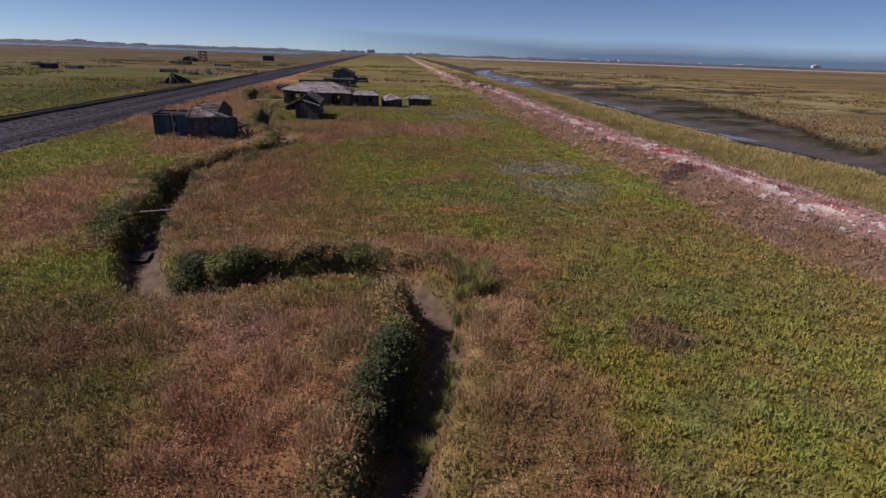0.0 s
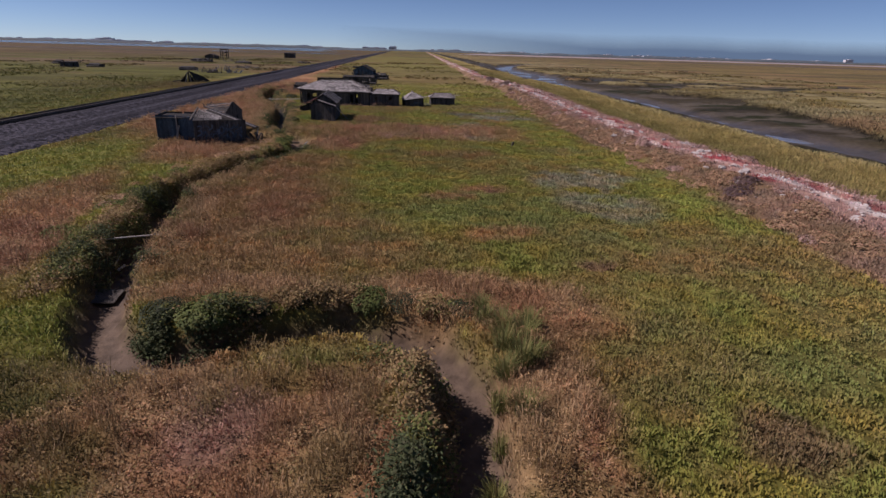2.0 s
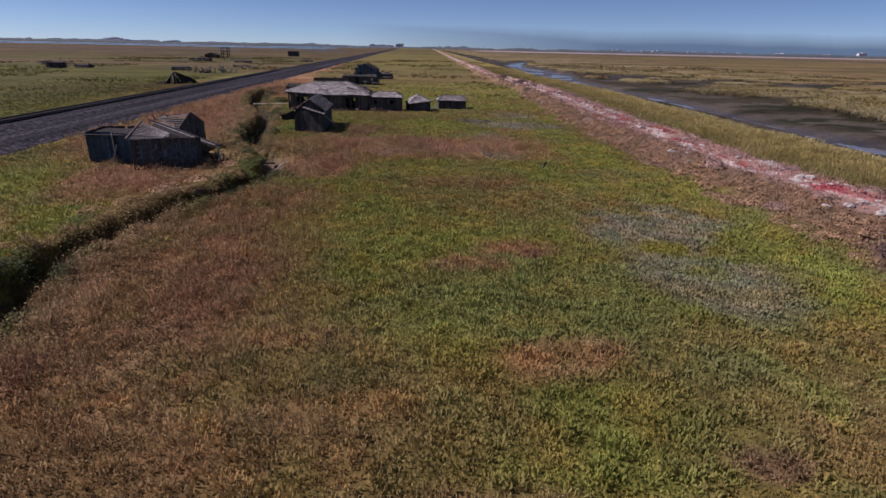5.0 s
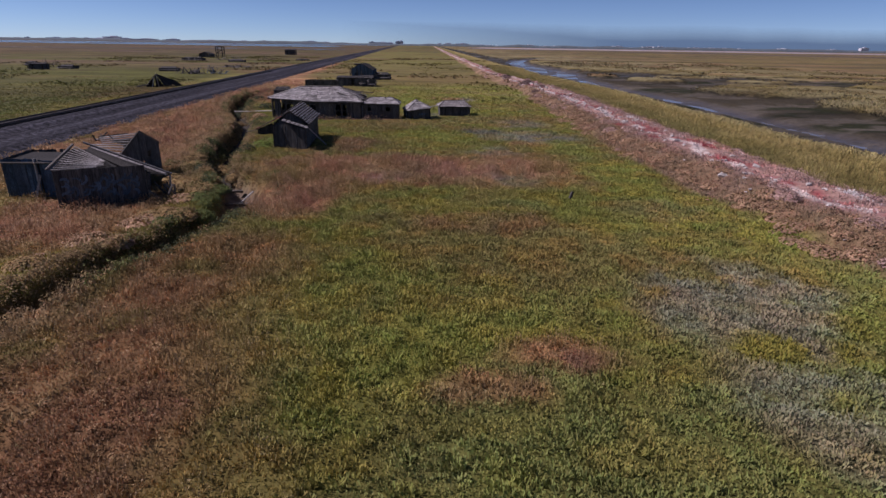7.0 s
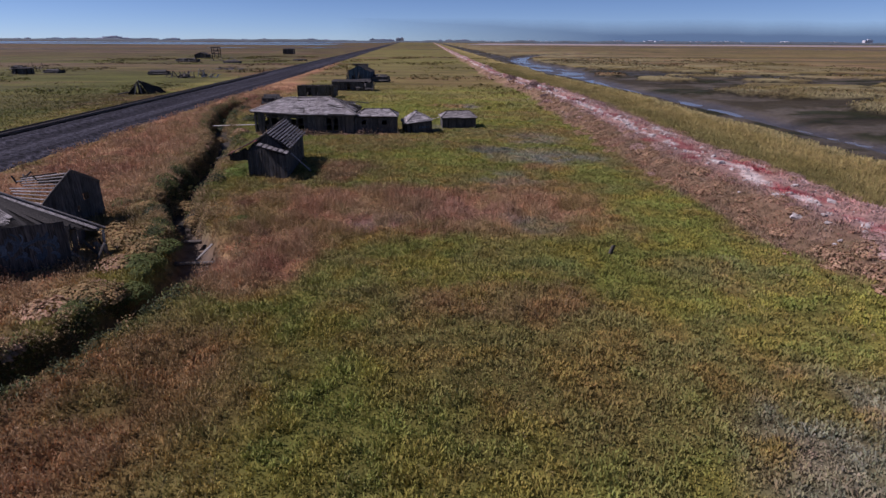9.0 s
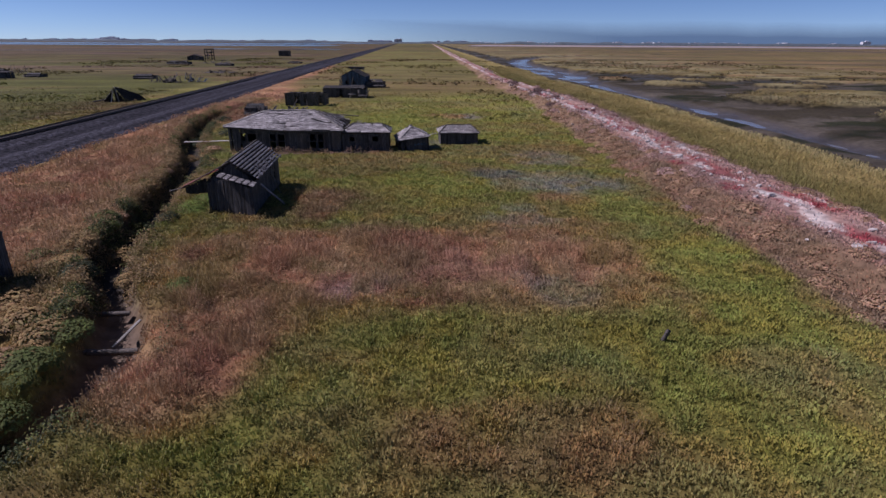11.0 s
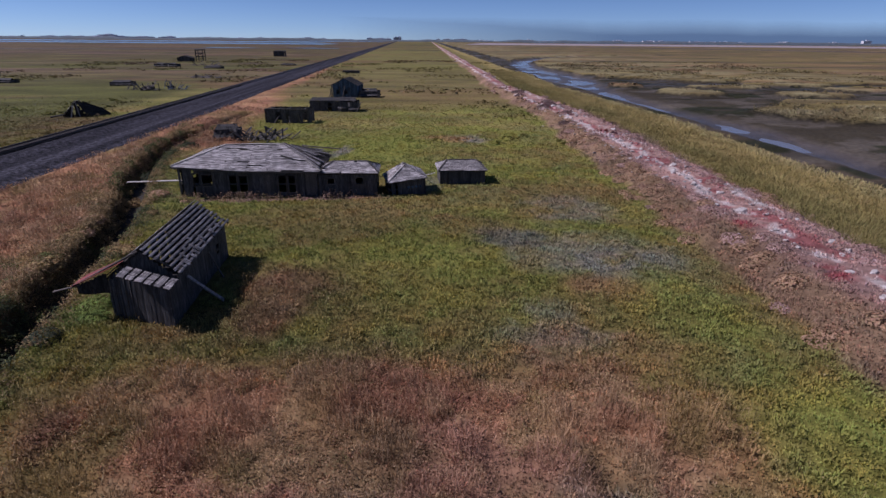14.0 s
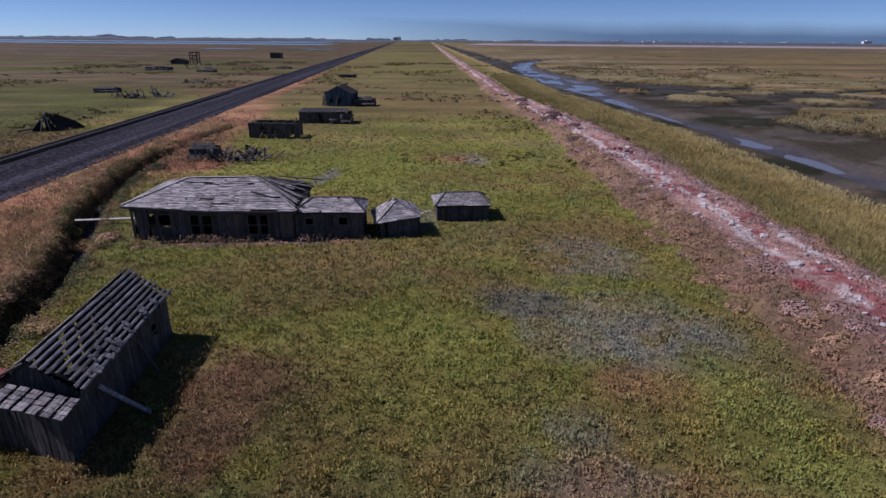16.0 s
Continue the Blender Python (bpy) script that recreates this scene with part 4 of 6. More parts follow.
board(sh, (-2.6, -0.3, 1.62), (-1.3, -0.2, 1.9), 0.16, 0.04, (0, 0, 1), M_BEAM, "loose_board")
board(sh, (1.15, -1.0, 2.85), (3.6, -1.05, 2.13), 1.2, 0.02, (0.3, 0, 1), M_DARK, "lean_to_deck")
for i in range(6):       # lean-to roof, falling with the main slope: rows of short shingles
    x, z = 1.3 + i * 0.42, 2.86 - i * 0.125
    for k in range(5):
        y0 = -1.62 - 0.02 * i + k * 0.25
        if R.random() < 0.93:
            board(sh, (x + R.uniform(-.03, .03), y0, z + R.uniform(-.015, .015)), (x + R.uniform(-.03, .03), y0 + R.uniform(0.19, 0.23), z + R.uniform(-.015, .015)), R.uniform(0.3, 0.36), 0.025, (0.3, 0, 1), M_SLAT, "shingle")
board(sh, (3.4, 1.0, 1.75), (4.95, 1.45, 0.05), 0.2, 0.1, (0.6, 0, 0.7), M_SLAT, "prop_board")
board(sh, (3.4, 4.6, 1.75), (4.1, 4.5, 0.1), 0.1, 0.06, (0.6, 0, 0.7), M_BEAM, "prop_board")

# wrecked house with painted walls
wk = root("collapsed_house", pose(-22.5, 64.2, 0), "collapsed wooden house, graffiti-painted walls and fallen slatted roofs", "house")
board_wall(wk, (0, 0), (4.55, 2.1), -0.3, 2.42, M_WALL, (0.42, -0.9, 0), 0.24, lost=0, name="wall_board")
board_wall(wk, (4.55, 2.1), (2.4, 7.0), -0.3, lambda u: 2.1 - 0.9 * u, M_WALL, (0.9, 0.4, 0), 0.24, lost=0.1)
board_wall(wk, (0, 0), (-0.9, 3.5), -0.3, 2.4, M_WALL, (-1, -0.2, 0), 0.24)
board_wall(wk, (-4.9, 2.6), (-2.8, 2.9), -0.3, 2.6, M_BLUE, (0.1, -1, 0), 0.24, name="siding_board")
board_wall(wk, (-4.9, 2.6), (-5.3, 6.2), -0.3, 2.6, M_WALL, (-1, 0, 0), 0.24)
board_wall(wk, (-5.3, 6.2), (-1.5, 6.6), -0.3, 2.6, M_WALL, (0, 1, 0), 0.24)
board_wall(wk, (-2.7, 2.95), (-0.6, 2.4), -0.3, 2.5, M_BLUE, (0, -1, 0), 0.26, name="siding_board")
board_wall(wk, (-4.2, 2.65), (-3.5, 2.75), 0.8, 2.3, M_PAINT, (0.1, -1, 0), 0.25, name="boarded_window")
for i in range(5):
    board(wk, (-5.3, 2.6 + i * 0.8, 2.4), (-1.3, 2.9 + i * 0.8, 2.36), 0.8, 0.03, (0, 0, 1), M_DARK, "roof_board")
board(wk, (-2.75, 2.6, 0), (-2.85, 2.75, 2.6), 0.1, 0.1, (0, -1, 0), M_PALE, "post")
board(wk, (-2.9, 2.2, 0), (-2.5, 2.55, 1.6), 0.16, 0.04, (0, -1, 0), M_PALE, "loose_board")
# fanned fallen roof
A, B, C = Vector((-0.8, 3.9, 3.25)), Vector((-0.15, 0.1, 2.45)), Vector((3.1, 1.4, 2.45))
for i in range(12):
    u = i / 11
    p = A.lerp(B, u)
    board(wk, p, p.lerp(C, R.uniform(0.62, 0.82)), 0.055, 0.03, (0.3, -0.6, 1), M_SLAT, "roof_slat")
board(wk, A + Vector((-0.15, 0.25, 0.1)), B + Vector((-0.15, -0.1, 0.05)), 0.14, 0.1, (0.3, -0.6, 1), M_BEAM, "rafter")
# near-black sheet added under the slats to make their gaps dark
bm = bmesh.new()
bm.faces.new([bm.verts.new(v - Vector((0, 0, 0.1))) for v in (A, B, C)])
bmesh.ops.solidify(bm, geom=bm.faces[:], thickness=0.02)
part("roof_deck", bm, M_DARK, wk)
P0, P1, P2, P3 = Vector((-0.1, 4.4, 3.15)), Vector((5.3, 4.15, 1.3)), Vector((3.2, 1.7, 2.3)), Vector((0.2, 3.6, 3.05))
for i in range(8):
    u = i / 7
    board(wk, P0.lerp(P3, u) + Vector((R.uniform(-.2, .1), 0, 0)), P1.lerp(P2, u) + Vector((R.uniform(-.3, .2), 0, 0)), 0.17, 0.03, (0.25, -0.45, 1), M_SLAT if i < 2 else M_DARK, "roof_board")
# another near-black sheet, added to fill the wedge between fan and beam
bm = bmesh.new()
bm.faces.new([bm.verts.new(v - Vector((0, 0, 0.12))) for v in (P0, P3, B.lerp(A, 0.6), C, P2, P1)])
bmesh.ops.solidify(bm, geom=bm.faces[:], thickness=0.02)
part("roof_deck", bm, M_DARK, wk)
board(wk, P0 + Vector((-0.5, 0.1, 0.3)), P1 + Vector((0.1, 0, 0.05)), 0.1, 0.12, (0, 0, 1), M_SLAT, "rafter")
board(wk, (5.15, 4.1, 0), (5.2, 4.1, 1.3), 0.1, 0.08, (1, 0, 0), M_PALE, "post")
# rear gable
ap, re, le = Vector((1.3, 8.6, 3.55)), Vector((1.65, 10.6, 2.4)), Vector((0.95, 6.0, 2.1))
def gtop(u):
    return 2.4 + 1.15 * (u / 0.46) if u < 0.46 else 3.55 - 1.45 * (u - 0.46) / 0.54
board_wall(wk, (re.x, re.y), (le.x, le.y), -0.3, gtop, M_WALL, (1, -0.15, 0), 0.22, ((1.2, 1.6, 1.6, 2.0), (1.9, 2.3, 1.0, 1.35)), lost=0)
board(wk, re, ap, 0.1, 0.16, (0, 0.5, 1), M_BEAM, "rafter")
board(wk, le, ap, 0.1, 0.16, (0, -0.5, 1), M_BEAM, "rafter")
rr2 = ap + Vector((-2.9, -0.5, -0.35))
for i in range(9):
    u = (i + 0.4) / 9
    p = le.lerp(ap, u)
    q = Vector((-2.0, 6.6, 2.35)).lerp(rr2, u)
    board(wk, p, p.lerp(q, R.uniform(0.7, 1.0)), 0.085, 0.03, (0, -0.6, 1), M_SLAT, "roof_slat")
roof_courses(wk, re, re + Vector((-2.8, 0, -0.2)), rr2, ap, 9, M_DARK, 2, 0.15, 0.7)
board_wall(wk, (re.x, re.y), (re.x - 2.8, re.y), -0.3, 2.3, M_WALL, (0, 1, 0), 0.24)
for i in range(4):
    x = -1.9 + R.uniform(0, 1.4)
    board(wk, (x, 8.0 + R.uniform(-.6, .6), 2.9), (x + R.uniform(-.4, .8), 8.4 + R.uniform(-.6, .6), 3.3 + R.uniform(0, .35)), 0.1, 0.04, (0, -1, 0.3), M_BEAM, "loose_board")
for i in range(9):
    x, y = 5.2 + R.uniform(-.3, .9), 3.2 + R.uniform(-.8, 1.4)
    board(wk, (x, y, 0.1), (x + R.uniform(-.9, .7), y + R.uniform(-.5, .5), R.uniform(0.4, 1.0)), 0.15, 0.04, (0, -1, 1), M_BEAM, "loose_board")
# faded paint strokes on the front wall
for i in range(40):
    bm = bmesh.new()
    u, z = R.uniform(0.08, 0.92), R.uniform(0.75, 1.9)
    c = Vector((4.55 * u, 2.1 * u, z)) + Vector((0.42, -0.9, 0)) * 0.045
    t, l, w = R.uniform(0, math.pi), R.uniform(0.15, 0.42), R.uniform(0.04, 0.11)
    ex = Vector((0.9 * math.cos(t), 0.42 * math.cos(t), math.sin(t)))
    ey = Vector((-0.9 * math.sin(t), -0.42 * math.sin(t), math.cos(t)))
    left, right = [], []
    for k in range(9):
        s = k / 8 - 0.5
        mid = c + ex * l * 2 * s + ey * 0.5 * l * 4 * s * s
        left.append(bm.verts.new(mid + ey * w))
        right.append(bm.verts.new(mid - ey * w))
    for k in range(8):
        bm.faces.new((left[k], right[k], right[k + 1], left[k + 1]))
    part("paint_stroke", bm, M_PAINT, wk)


def ruin(name, label, x, y, w, d, h, turn, roof="flat", mat=None, holes=(), lean=0.0, lost=0.08, width=0.4):
    """A small far-off wooden ruin: boarded walls with a flat, gabled or fallen roof."""
    mat = mat or M_WALL
    r = root(name, pose(x, y, 0, 0, lean, turn), label, "ruin", "ruined shacks on the marsh")
    peak = {"flat": 0.12, "open": 0.0, "gable": 0.55, "fallen": 0.35}[roof] * h
    board_wall(r, (0, 0), (w, 0), -0.3, (lambda u: h + peak * (1 - abs(2 * u - 1))) if roof == "gable" else h, mat, (0, -1, 0), width, holes, lost)
    board_wall(r, (w, 0), (w, d), -0.3, h, mat, (1, 0, 0), width, (), lost)
    board_wall(r, (w, d), (0, d), -0.3, (lambda u: h + peak * (1 - abs(2 * u - 1))) if roof == "gable" else h, mat, (0, 1, 0), width, (), lost)
    board_wall(r, (0, d), (0, 0), -0.3, h, mat, (-1, 0, 0), width, (), lost)
    if roof == "gable":
        for s in (-1, 1):
            x0 = w / 2 + s * (w / 2 + 0.2)
            roof_courses(r, (x0, -0.2, h - 0.1), (x0, d + 0.2, h - 0.1), (w / 2, d + 0.2, h + peak), (w / 2, -0.2, h + peak), 7, M_DARK, 2, 0.1, 1.0)
    elif roof == "open":
        for i in range(5):
            board(r, (w * (i + 0.5) / 5, -0.1, h), (w * (i + 0.4) / 5, d + 0.1, h - 0.1), 0.12, 0.14, (0, 0, 1), M_WALL, "rafter")
        board(r, (-0.1, 0, h + 0.05), (w + 0.1, 0, h), 0.2, 0.12, (0, 0, 1), M_BEAM, "wall_plate")
    elif roof == "flat":
        roof_courses(r, (-0.2, -0.2, h + 0.02), (w + 0.2, -0.2, h), (w + 0.2, d + 0.2, h + peak), (-0.2, d + 0.2, h + peak), 7, M_DARK, 2, 0.1, 1.0)
    else:
        roof_courses(r, (-0.4, -0.8, 0.3), (w + 0.3, -0.3, 0.5), (w * 0.85, d * 0.5, h + peak), (w * 0.1, d * 0.5, h + peak), 7, M_WALL, 3, 0.12, 0.95)
        roof_courses(r, (w + 0.3, d, 0.2), (-0.4, d, 0.2), (w * 0.1, d * 0.5, h + peak), (w * 0.85, d * 0.5, h + peak), 7, M_DARK, 3, 0.12, 0.95)
    for i in range(5):
        a = (R.uniform(-0.6, w + 0.6), R.uniform(-1.0, 0.4), 0.05)
        board(r, a, (a[0] + R.uniform(-1, 1), a[1] + R.uniform(-.4, .8), R.uniform(0.3, h)), 0.18, 0.06, (0, -1, 1), M_BEAM, "loose_board")
    return r


def heap(name, label, x, y, rx, ry, n, hi, mat, seed, wide=0.0, slabs=0):
    q = random.Random(seed)
    r = root(name, pose(x, y, ground_z(x, y)), label, "debris", "debris heaps")
    for i in range(n):
        a = Vector((q.gauss(0, rx / 2), q.gauss(0, ry / 2), q.uniform(0.0, 0.25)))
        b = a + Vector((q.uniform(-1, 1) * rx * 0.5, q.uniform(-1, 1) * ry * 0.5, q.uniform(0, hi)))
        board(r, a, b, q.uniform(0.1, 0.2) + wide * q.random(), 0.05, (q.uniform(-.5, .5), -0.5, 1), mat[q.randrange(len(mat))], "loose_board")
    # pieces of wall that still hang together, leaning on one another
    for i in range(slabs):
        cx, side = q.uniform(-0.28, 0.28) * rx, 0.12 * rx * q.uniform(0.8, 1.3)
        lean, top = q.uniform(-0.3, 0.3), hi * q.uniform(0.45, 0.8)
        for k in range(6):
            u = cx + side * (k / 2.5 - 1)
            a = Vector((u, -0.3 * ry + 0.1 * i, -0.05))
            board(r, a, a + Vector((lean, ry * 0.35, top * q.uniform(0.6, 1.0) * (1 - 0.1 * abs(k - 2.5)))), side / 2.4, 0.05, (0, -1, 0.4), mat[q.randrange(len(mat))], "wall_board")
    return r


ruin("boarded_shack", "roofless looking dark board shack with empty doorways", -26.6, 157.4, 7.4, 4.2, 2.3, -2, "open", holes=((1.9, 2.9, 0.1, 1.9), (3.4, 4.2, 0.6, 1.5), (6.4, 7.0, 0.3, 1.9)), width=0.35)
ruin("flat_roof_shack", "low dark board shack in the grass", -22.4, 174.2, 6.4, 4.5, 2.0, 1, "flat", holes=((3.6, 4.4, 0.1, 1.6),), width=0.35)
ruin("fallen_shack", "dark collapsed shack with sloping boards", -16.6, 173.6, 3.6, 4.5, 1.9, 1, "fallen", width=0.35)
ruin("blue_barn", "small gabled barn of weathered blue-grey boards", -22.8, 203, 6.4, 7, 2.9, -6, "gable", M_BLUE, ((1.2, 1.9, 0.8, 1.8), (3.4, 4.2, 0.8, 1.8)), width=0.4)
ruin("fallen_lean_to", "collapsed lean-to of dark boards beside the barn", -16.0, 203, 4.6, 4, 1.5, -4, "fallen", width=0.4)
cb = root("collapsed_cabin", pose(-64.0, 163.2, 0, 0, 0, 24), "fallen cabin with its grey roof sliding to the ground", "cabin")
apx = (2.3, 0.0, 2.85)
roof_courses(cb, (0.2, 3.6, 0.0), (-0.1, -0.3, 0.0), apx, (3.0, 3.4, 2.5), 8, M_ROOF, 3, 0.06, 0.96)
roof_courses(cb, (3.9, -0.5, 0.0), (7.6, 1.2, 0.1), (6.2, 2.4, 1.0), apx, 8, M_DARK, 2, 0.04, 1.0)
roof_courses(cb, (7.4, 1.6, 0.1), (3.6, 4.6, 0.1), (3.0, 3.4, 2.5), (6.2, 2.4, 1.0), 7, M_DARK, 2, 0.05, 1.0)
board_wall(cb, (0.1, 0.25), (3.7, 0.1), -0.1, lambda u: 0.25 + 2.3 * (1 - abs(u - 0.6) / 0.6) if u < 0.6 else 0.25 + 2.3 * (1 - (u - 0.6) / 0.4), M_DARK, (0, -1, 0), 0.4, lost=0.1)
for a, b_ in (((1.3, -0.1, -0.1), (1.9, 0.0, 2.1)), ((2.7, -0.1, -0.1), (2.35, 0.0, 2.5))):
    board(cb, a, b_, 0.18, 0.1, (0, -1, 0), M_PALE, "post")
board(cb, (-1.9, 0.2, 0.1), (0.4, 0.0, 0.45), 0.3, 0.12, (0, -1, 1), M_DARK, "loose_board")
ruin("flattened_shack", "flattened dark shack on the marsh", -92.5, 233, 6.0, 4, 1.1, 10, "fallen")
heap("dark_shack", "jagged heap of a small dark fallen shack", -75.6, 219, 4.6, 2.4, 34, 2.3, [M_WALL, M_DARK, M_BEAM], 21, 0.3, 4)
heap("blue_shack", "jagged heap of a small blue-grey fallen shack", -69.8, 223, 3.6, 2.0, 30, 2.6, [M_BLUE, M_WALL], 22, 0.3, 4)
ruin("flattened_barn", "flattened dark barn far off", -134, 352, 11, 5, 1.3, 0, "fallen", width=0.6)
ruin("far_barn", "dark low barn far off", -150, 418, 8, 6, 2.2, 0, "gable", width=0.6)
ruin("far_box_shack", "square dark shack far off", -122, 532, 8.6, 6, 4.0, 0, "flat", width=0.6)
ruin("far_fallen_shack", "flattened shack beside the railway", -77, 373, 7, 4, 0.8, 0, "fallen", width=0.6)
ruin("low_platform", "low flat dark wooden platform", -35, 307, 6.8, 3, 0.9, 0, "flat", width=0.5)
ruin("far_hut", "dark hut far across the marsh", -137, 234, 4.6, 4, 1.8, 6, "flat", width=0.5)
ruin("far_fallen_hut", "fallen hut far across the marsh", -131, 240, 5.0, 4, 1.0, 0, "fallen", width=0.5)
ruin("far_flat_hut", "dark flattened hut far across the marsh", -104, 337, 8, 4, 0.9, 0, "fallen", width=0.5)
ruin("far_low_shack", "dark low shack across the tracks", -157, 262, 4, 3, 1.2, 0, "fallen", width=0.5)
tw = root("timber_tower", pose(-141, 424, 0), "open timber tower frame standing on the marsh", "tower")
for x, y in ((0, 0), (4.2, 0), (4.2, 4), (0, 4)):
    board(tw, (x, y, -0.2), (x, y, 6.6), 0.45, 0.45, (0, -1, 0), M_WALL, "post")
for z in (2.6, 4.6, 6.4):
    board(tw, (0, 0, z), (4.2, 0, z), 0.4, 0.3, (0, -1, 0), M_WALL, "beam")
    board(tw, (0, 4, z), (4.2, 4, z), 0.4, 0.3, (0, -1, 0), M_WALL, "beam")
board(tw, (-0.4, 2, 6.7), (4.6, 2, 6.7), 4.6, 0.3, (0, 0, 1), M_WALL, "deck")
board(tw, (0, 0, 2.6), (4.2, 0, 4.6), 0.3, 0.2, (0, -1, 0), M_WALL, "brace")


heap("board_heap", "heap of collapsed grey boards and beams", -23.8, 140.3, 4.4, 2.6, 90, 1.6, [M_BEAM, M_WALL, M_WALL, M_DARK], 1, 0.15)
ruin("fallen_roof", "fallen dark roof lying in rust-coloured weeds", -28.8, 139.8, 3.4, 2.6, 1.5, 12, "fallen", width=0.35)
heap("far_board_heap", "heap of dark boards across the railway", -80, 270, 6, 2, 30, 1.0, [M_BEAM, M_WALL], 2, 0.4)
heap("far_post_heap", "dark broken posts across the railway", -149, 264, 4, 3, 16, 3.0, [M_WALL], 3)
heap("far_stump_heap", "dark broken boards on the western marsh", -112, 362, 9, 3, 26, 2.2, [M_WALL], 4, 0.4)

# ---- plants ----
def blade_mesh(name, x, y, z, tall, spread, wide, lean, colour, blades, mat, seed, vary=0.22, bushy=False):
    """Tufts of single blades as one mesh."""
    g = np.random.default_rng(seed)
    n = len(x)
    rep = lambda v: np.repeat(np.asarray(v, float), blades, axis=0)
    X, Y, Z, H, S, Wd = rep(x), rep(y), rep(z), rep(tall), rep(spread), rep(wide)
    m = n * blades
    a, r = g.uniform(0, 2 * math.pi, m), np.sqrt(g.uniform(0, 1, m))
    bx, by = X + np.cos(a) * r * S, Y + np.sin(a) * r * S
    H = H * g.uniform(0.55, 1.1, m)
    b = a + g.normal(0, 0.9, m)
    L = lean * H * g.uniform(0.2, 1.0, m)
    tx, ty, tz = bx + np.cos(b) * L, by + np.sin(b) * L, Z + H
    c = g.uniform(0, math.pi, m)
    wx, wy = np.cos(c) * Wd, np.sin(c) * Wd
    v = np.empty((m, 3, 3), np.float32)
    v[:, 0] = np.column_stack([bx - wx, by - wy, Z - 0.03])
    v[:, 1] = np.column_stack([bx + wx, by + wy, Z - 0.03])
    v[:, 2] = np.column_stack([tx, ty, tz])
    if bushy:        # leafy sprigs are broad at the top
        v[:, 0] = np.column_stack([bx, by, Z - 0.03])
        v[:, 1] = np.column_stack([tx - wx, ty - wy, tz - 0.02])
        v[:, 2] = np.column_stack([tx + wx, ty + wy, tz])
    col = rep(colour) * g.uniform(1 - vary, 1 + vary, (m, 1)) * g.uniform(0.93, 1.07, (m, 3))
    tint = np.repeat(col, 3, axis=0)
    return new(name, mesh_from(name, v.reshape(-1, 3), np.arange(3 * m).reshape(-1, 3), mat, np.clip(tint, 0.005, 0.9)))


def weed_mesh(name, x, y, z, tall, spread, size, colour, mat, seed):
    """Bushy dry weeds as one mesh: each tuft two thin stems, and sprays of small bent leaves over its upper half."""
    g = np.random.default_rng(seed)
    n = len(x)
    parts, tints = [], []
    for k in range(5):
        a, r = g.uniform(0, 2 * math.pi, n), np.sqrt(g.uniform(0, 1, n)) * spread
        h = tall * g.uniform(0.45, 1.1, n)
        px, py, pz = x + np.cos(a) * r, y + np.sin(a) * r, z + h
        v = np.empty((n, 3, 3), np.float32)
        if k < 2:        # stem
            lean, c = 0.5 * h * g.uniform(0, 1, n), g.uniform(0, math.pi, n)
            wx, wy = np.cos(c) * size * 0.3, np.sin(c) * size * 0.3
            v[:, 0] = np.column_stack([px, py, z - 0.03])
            v[:, 1] = np.column_stack([px + np.cos(a) * lean - wx, py + np.sin(a) * lean - wy, pz])
            v[:, 2] = np.column_stack([px + np.cos(a) * lean + wx, py + np.sin(a) * lean + wy, pz])
        else:            # leaf or seed head
            t, s_ = g.normal(0, 1, (n, 3)), g.normal(0, 1, (n, 3))
            t /= np.linalg.norm(t, axis=1)[:, None]
            s_ /= np.linalg.norm(s_, axis=1)[:, None]
            c, sz = np.column_stack([px, py, pz * 0.92 + z * 0.08]), (size * g.uniform(0.7, 1.5, n))[:, None]
            v[:, 0], v[:, 1], v[:, 2] = c - t * sz, c + t * sz, c + s_ * sz * 1.1
        head = (g.uniform(0, 1, (n, 1)) < 0.2) * 0.3
        col = (colour * (1 - head) + np.array((0.52, 0.37, 0.22)) * head) * g.uniform(0.84, 1.16, (n, 1))
        parts.append(v.reshape(-1, 3))
        tints.append(np.repeat(col, 3, axis=0))
    v = np.concatenate(parts)
    return new(name, mesh_from(name, v, np.arange(len(v)).reshape(-1, 3), mat, np.clip(np.concatenate(tints), 0.005, 0.9)))


def leaf_mesh(name, x, y, z, size, colour, mat, seed, vary=0.3, upright=0.3):
    """Loose leaves, each a small bent quad, as one mesh."""
    g = np.random.default_rng(seed)
    m = len(x)
    nrm = g.normal(0, 1, (m, 3))
    nrm[:, 2] = np.abs(nrm[:, 2]) + upright
    nrm /= np.linalg.norm(nrm, axis=1)[:, None]
    t = np.cross(nrm, g.normal(0, 1, (m, 3)))
    t /= np.linalg.norm(t, axis=1)[:, None]
    s = np.cross(nrm, t)
    sz = (np.asarray(size) * g.uniform(0.6, 1.3, m))[:, None]
    p = np.column_stack([x, y, z])
    v = np.empty((m, 4, 3), np.float32)
    v[:, 0], v[:, 2] = p - t * sz, p + t * sz
    v[:, 1], v[:, 3] = p + s * sz * 0.45 + nrm * sz * 0.2, p - s * sz * 0.45 + nrm * sz * 0.2
    col = np.asarray(colour) * g.uniform(1 - vary, 1 + vary, (m, 1)) * g.uniform(0.92, 1.08, (m, 3))
    return mesh_from(name, v.reshape(-1, 3), np.arange(4 * m).reshape(-1, 4), mat, np.clip(np.repeat(col, 4, axis=0), 0.004, 0.9))


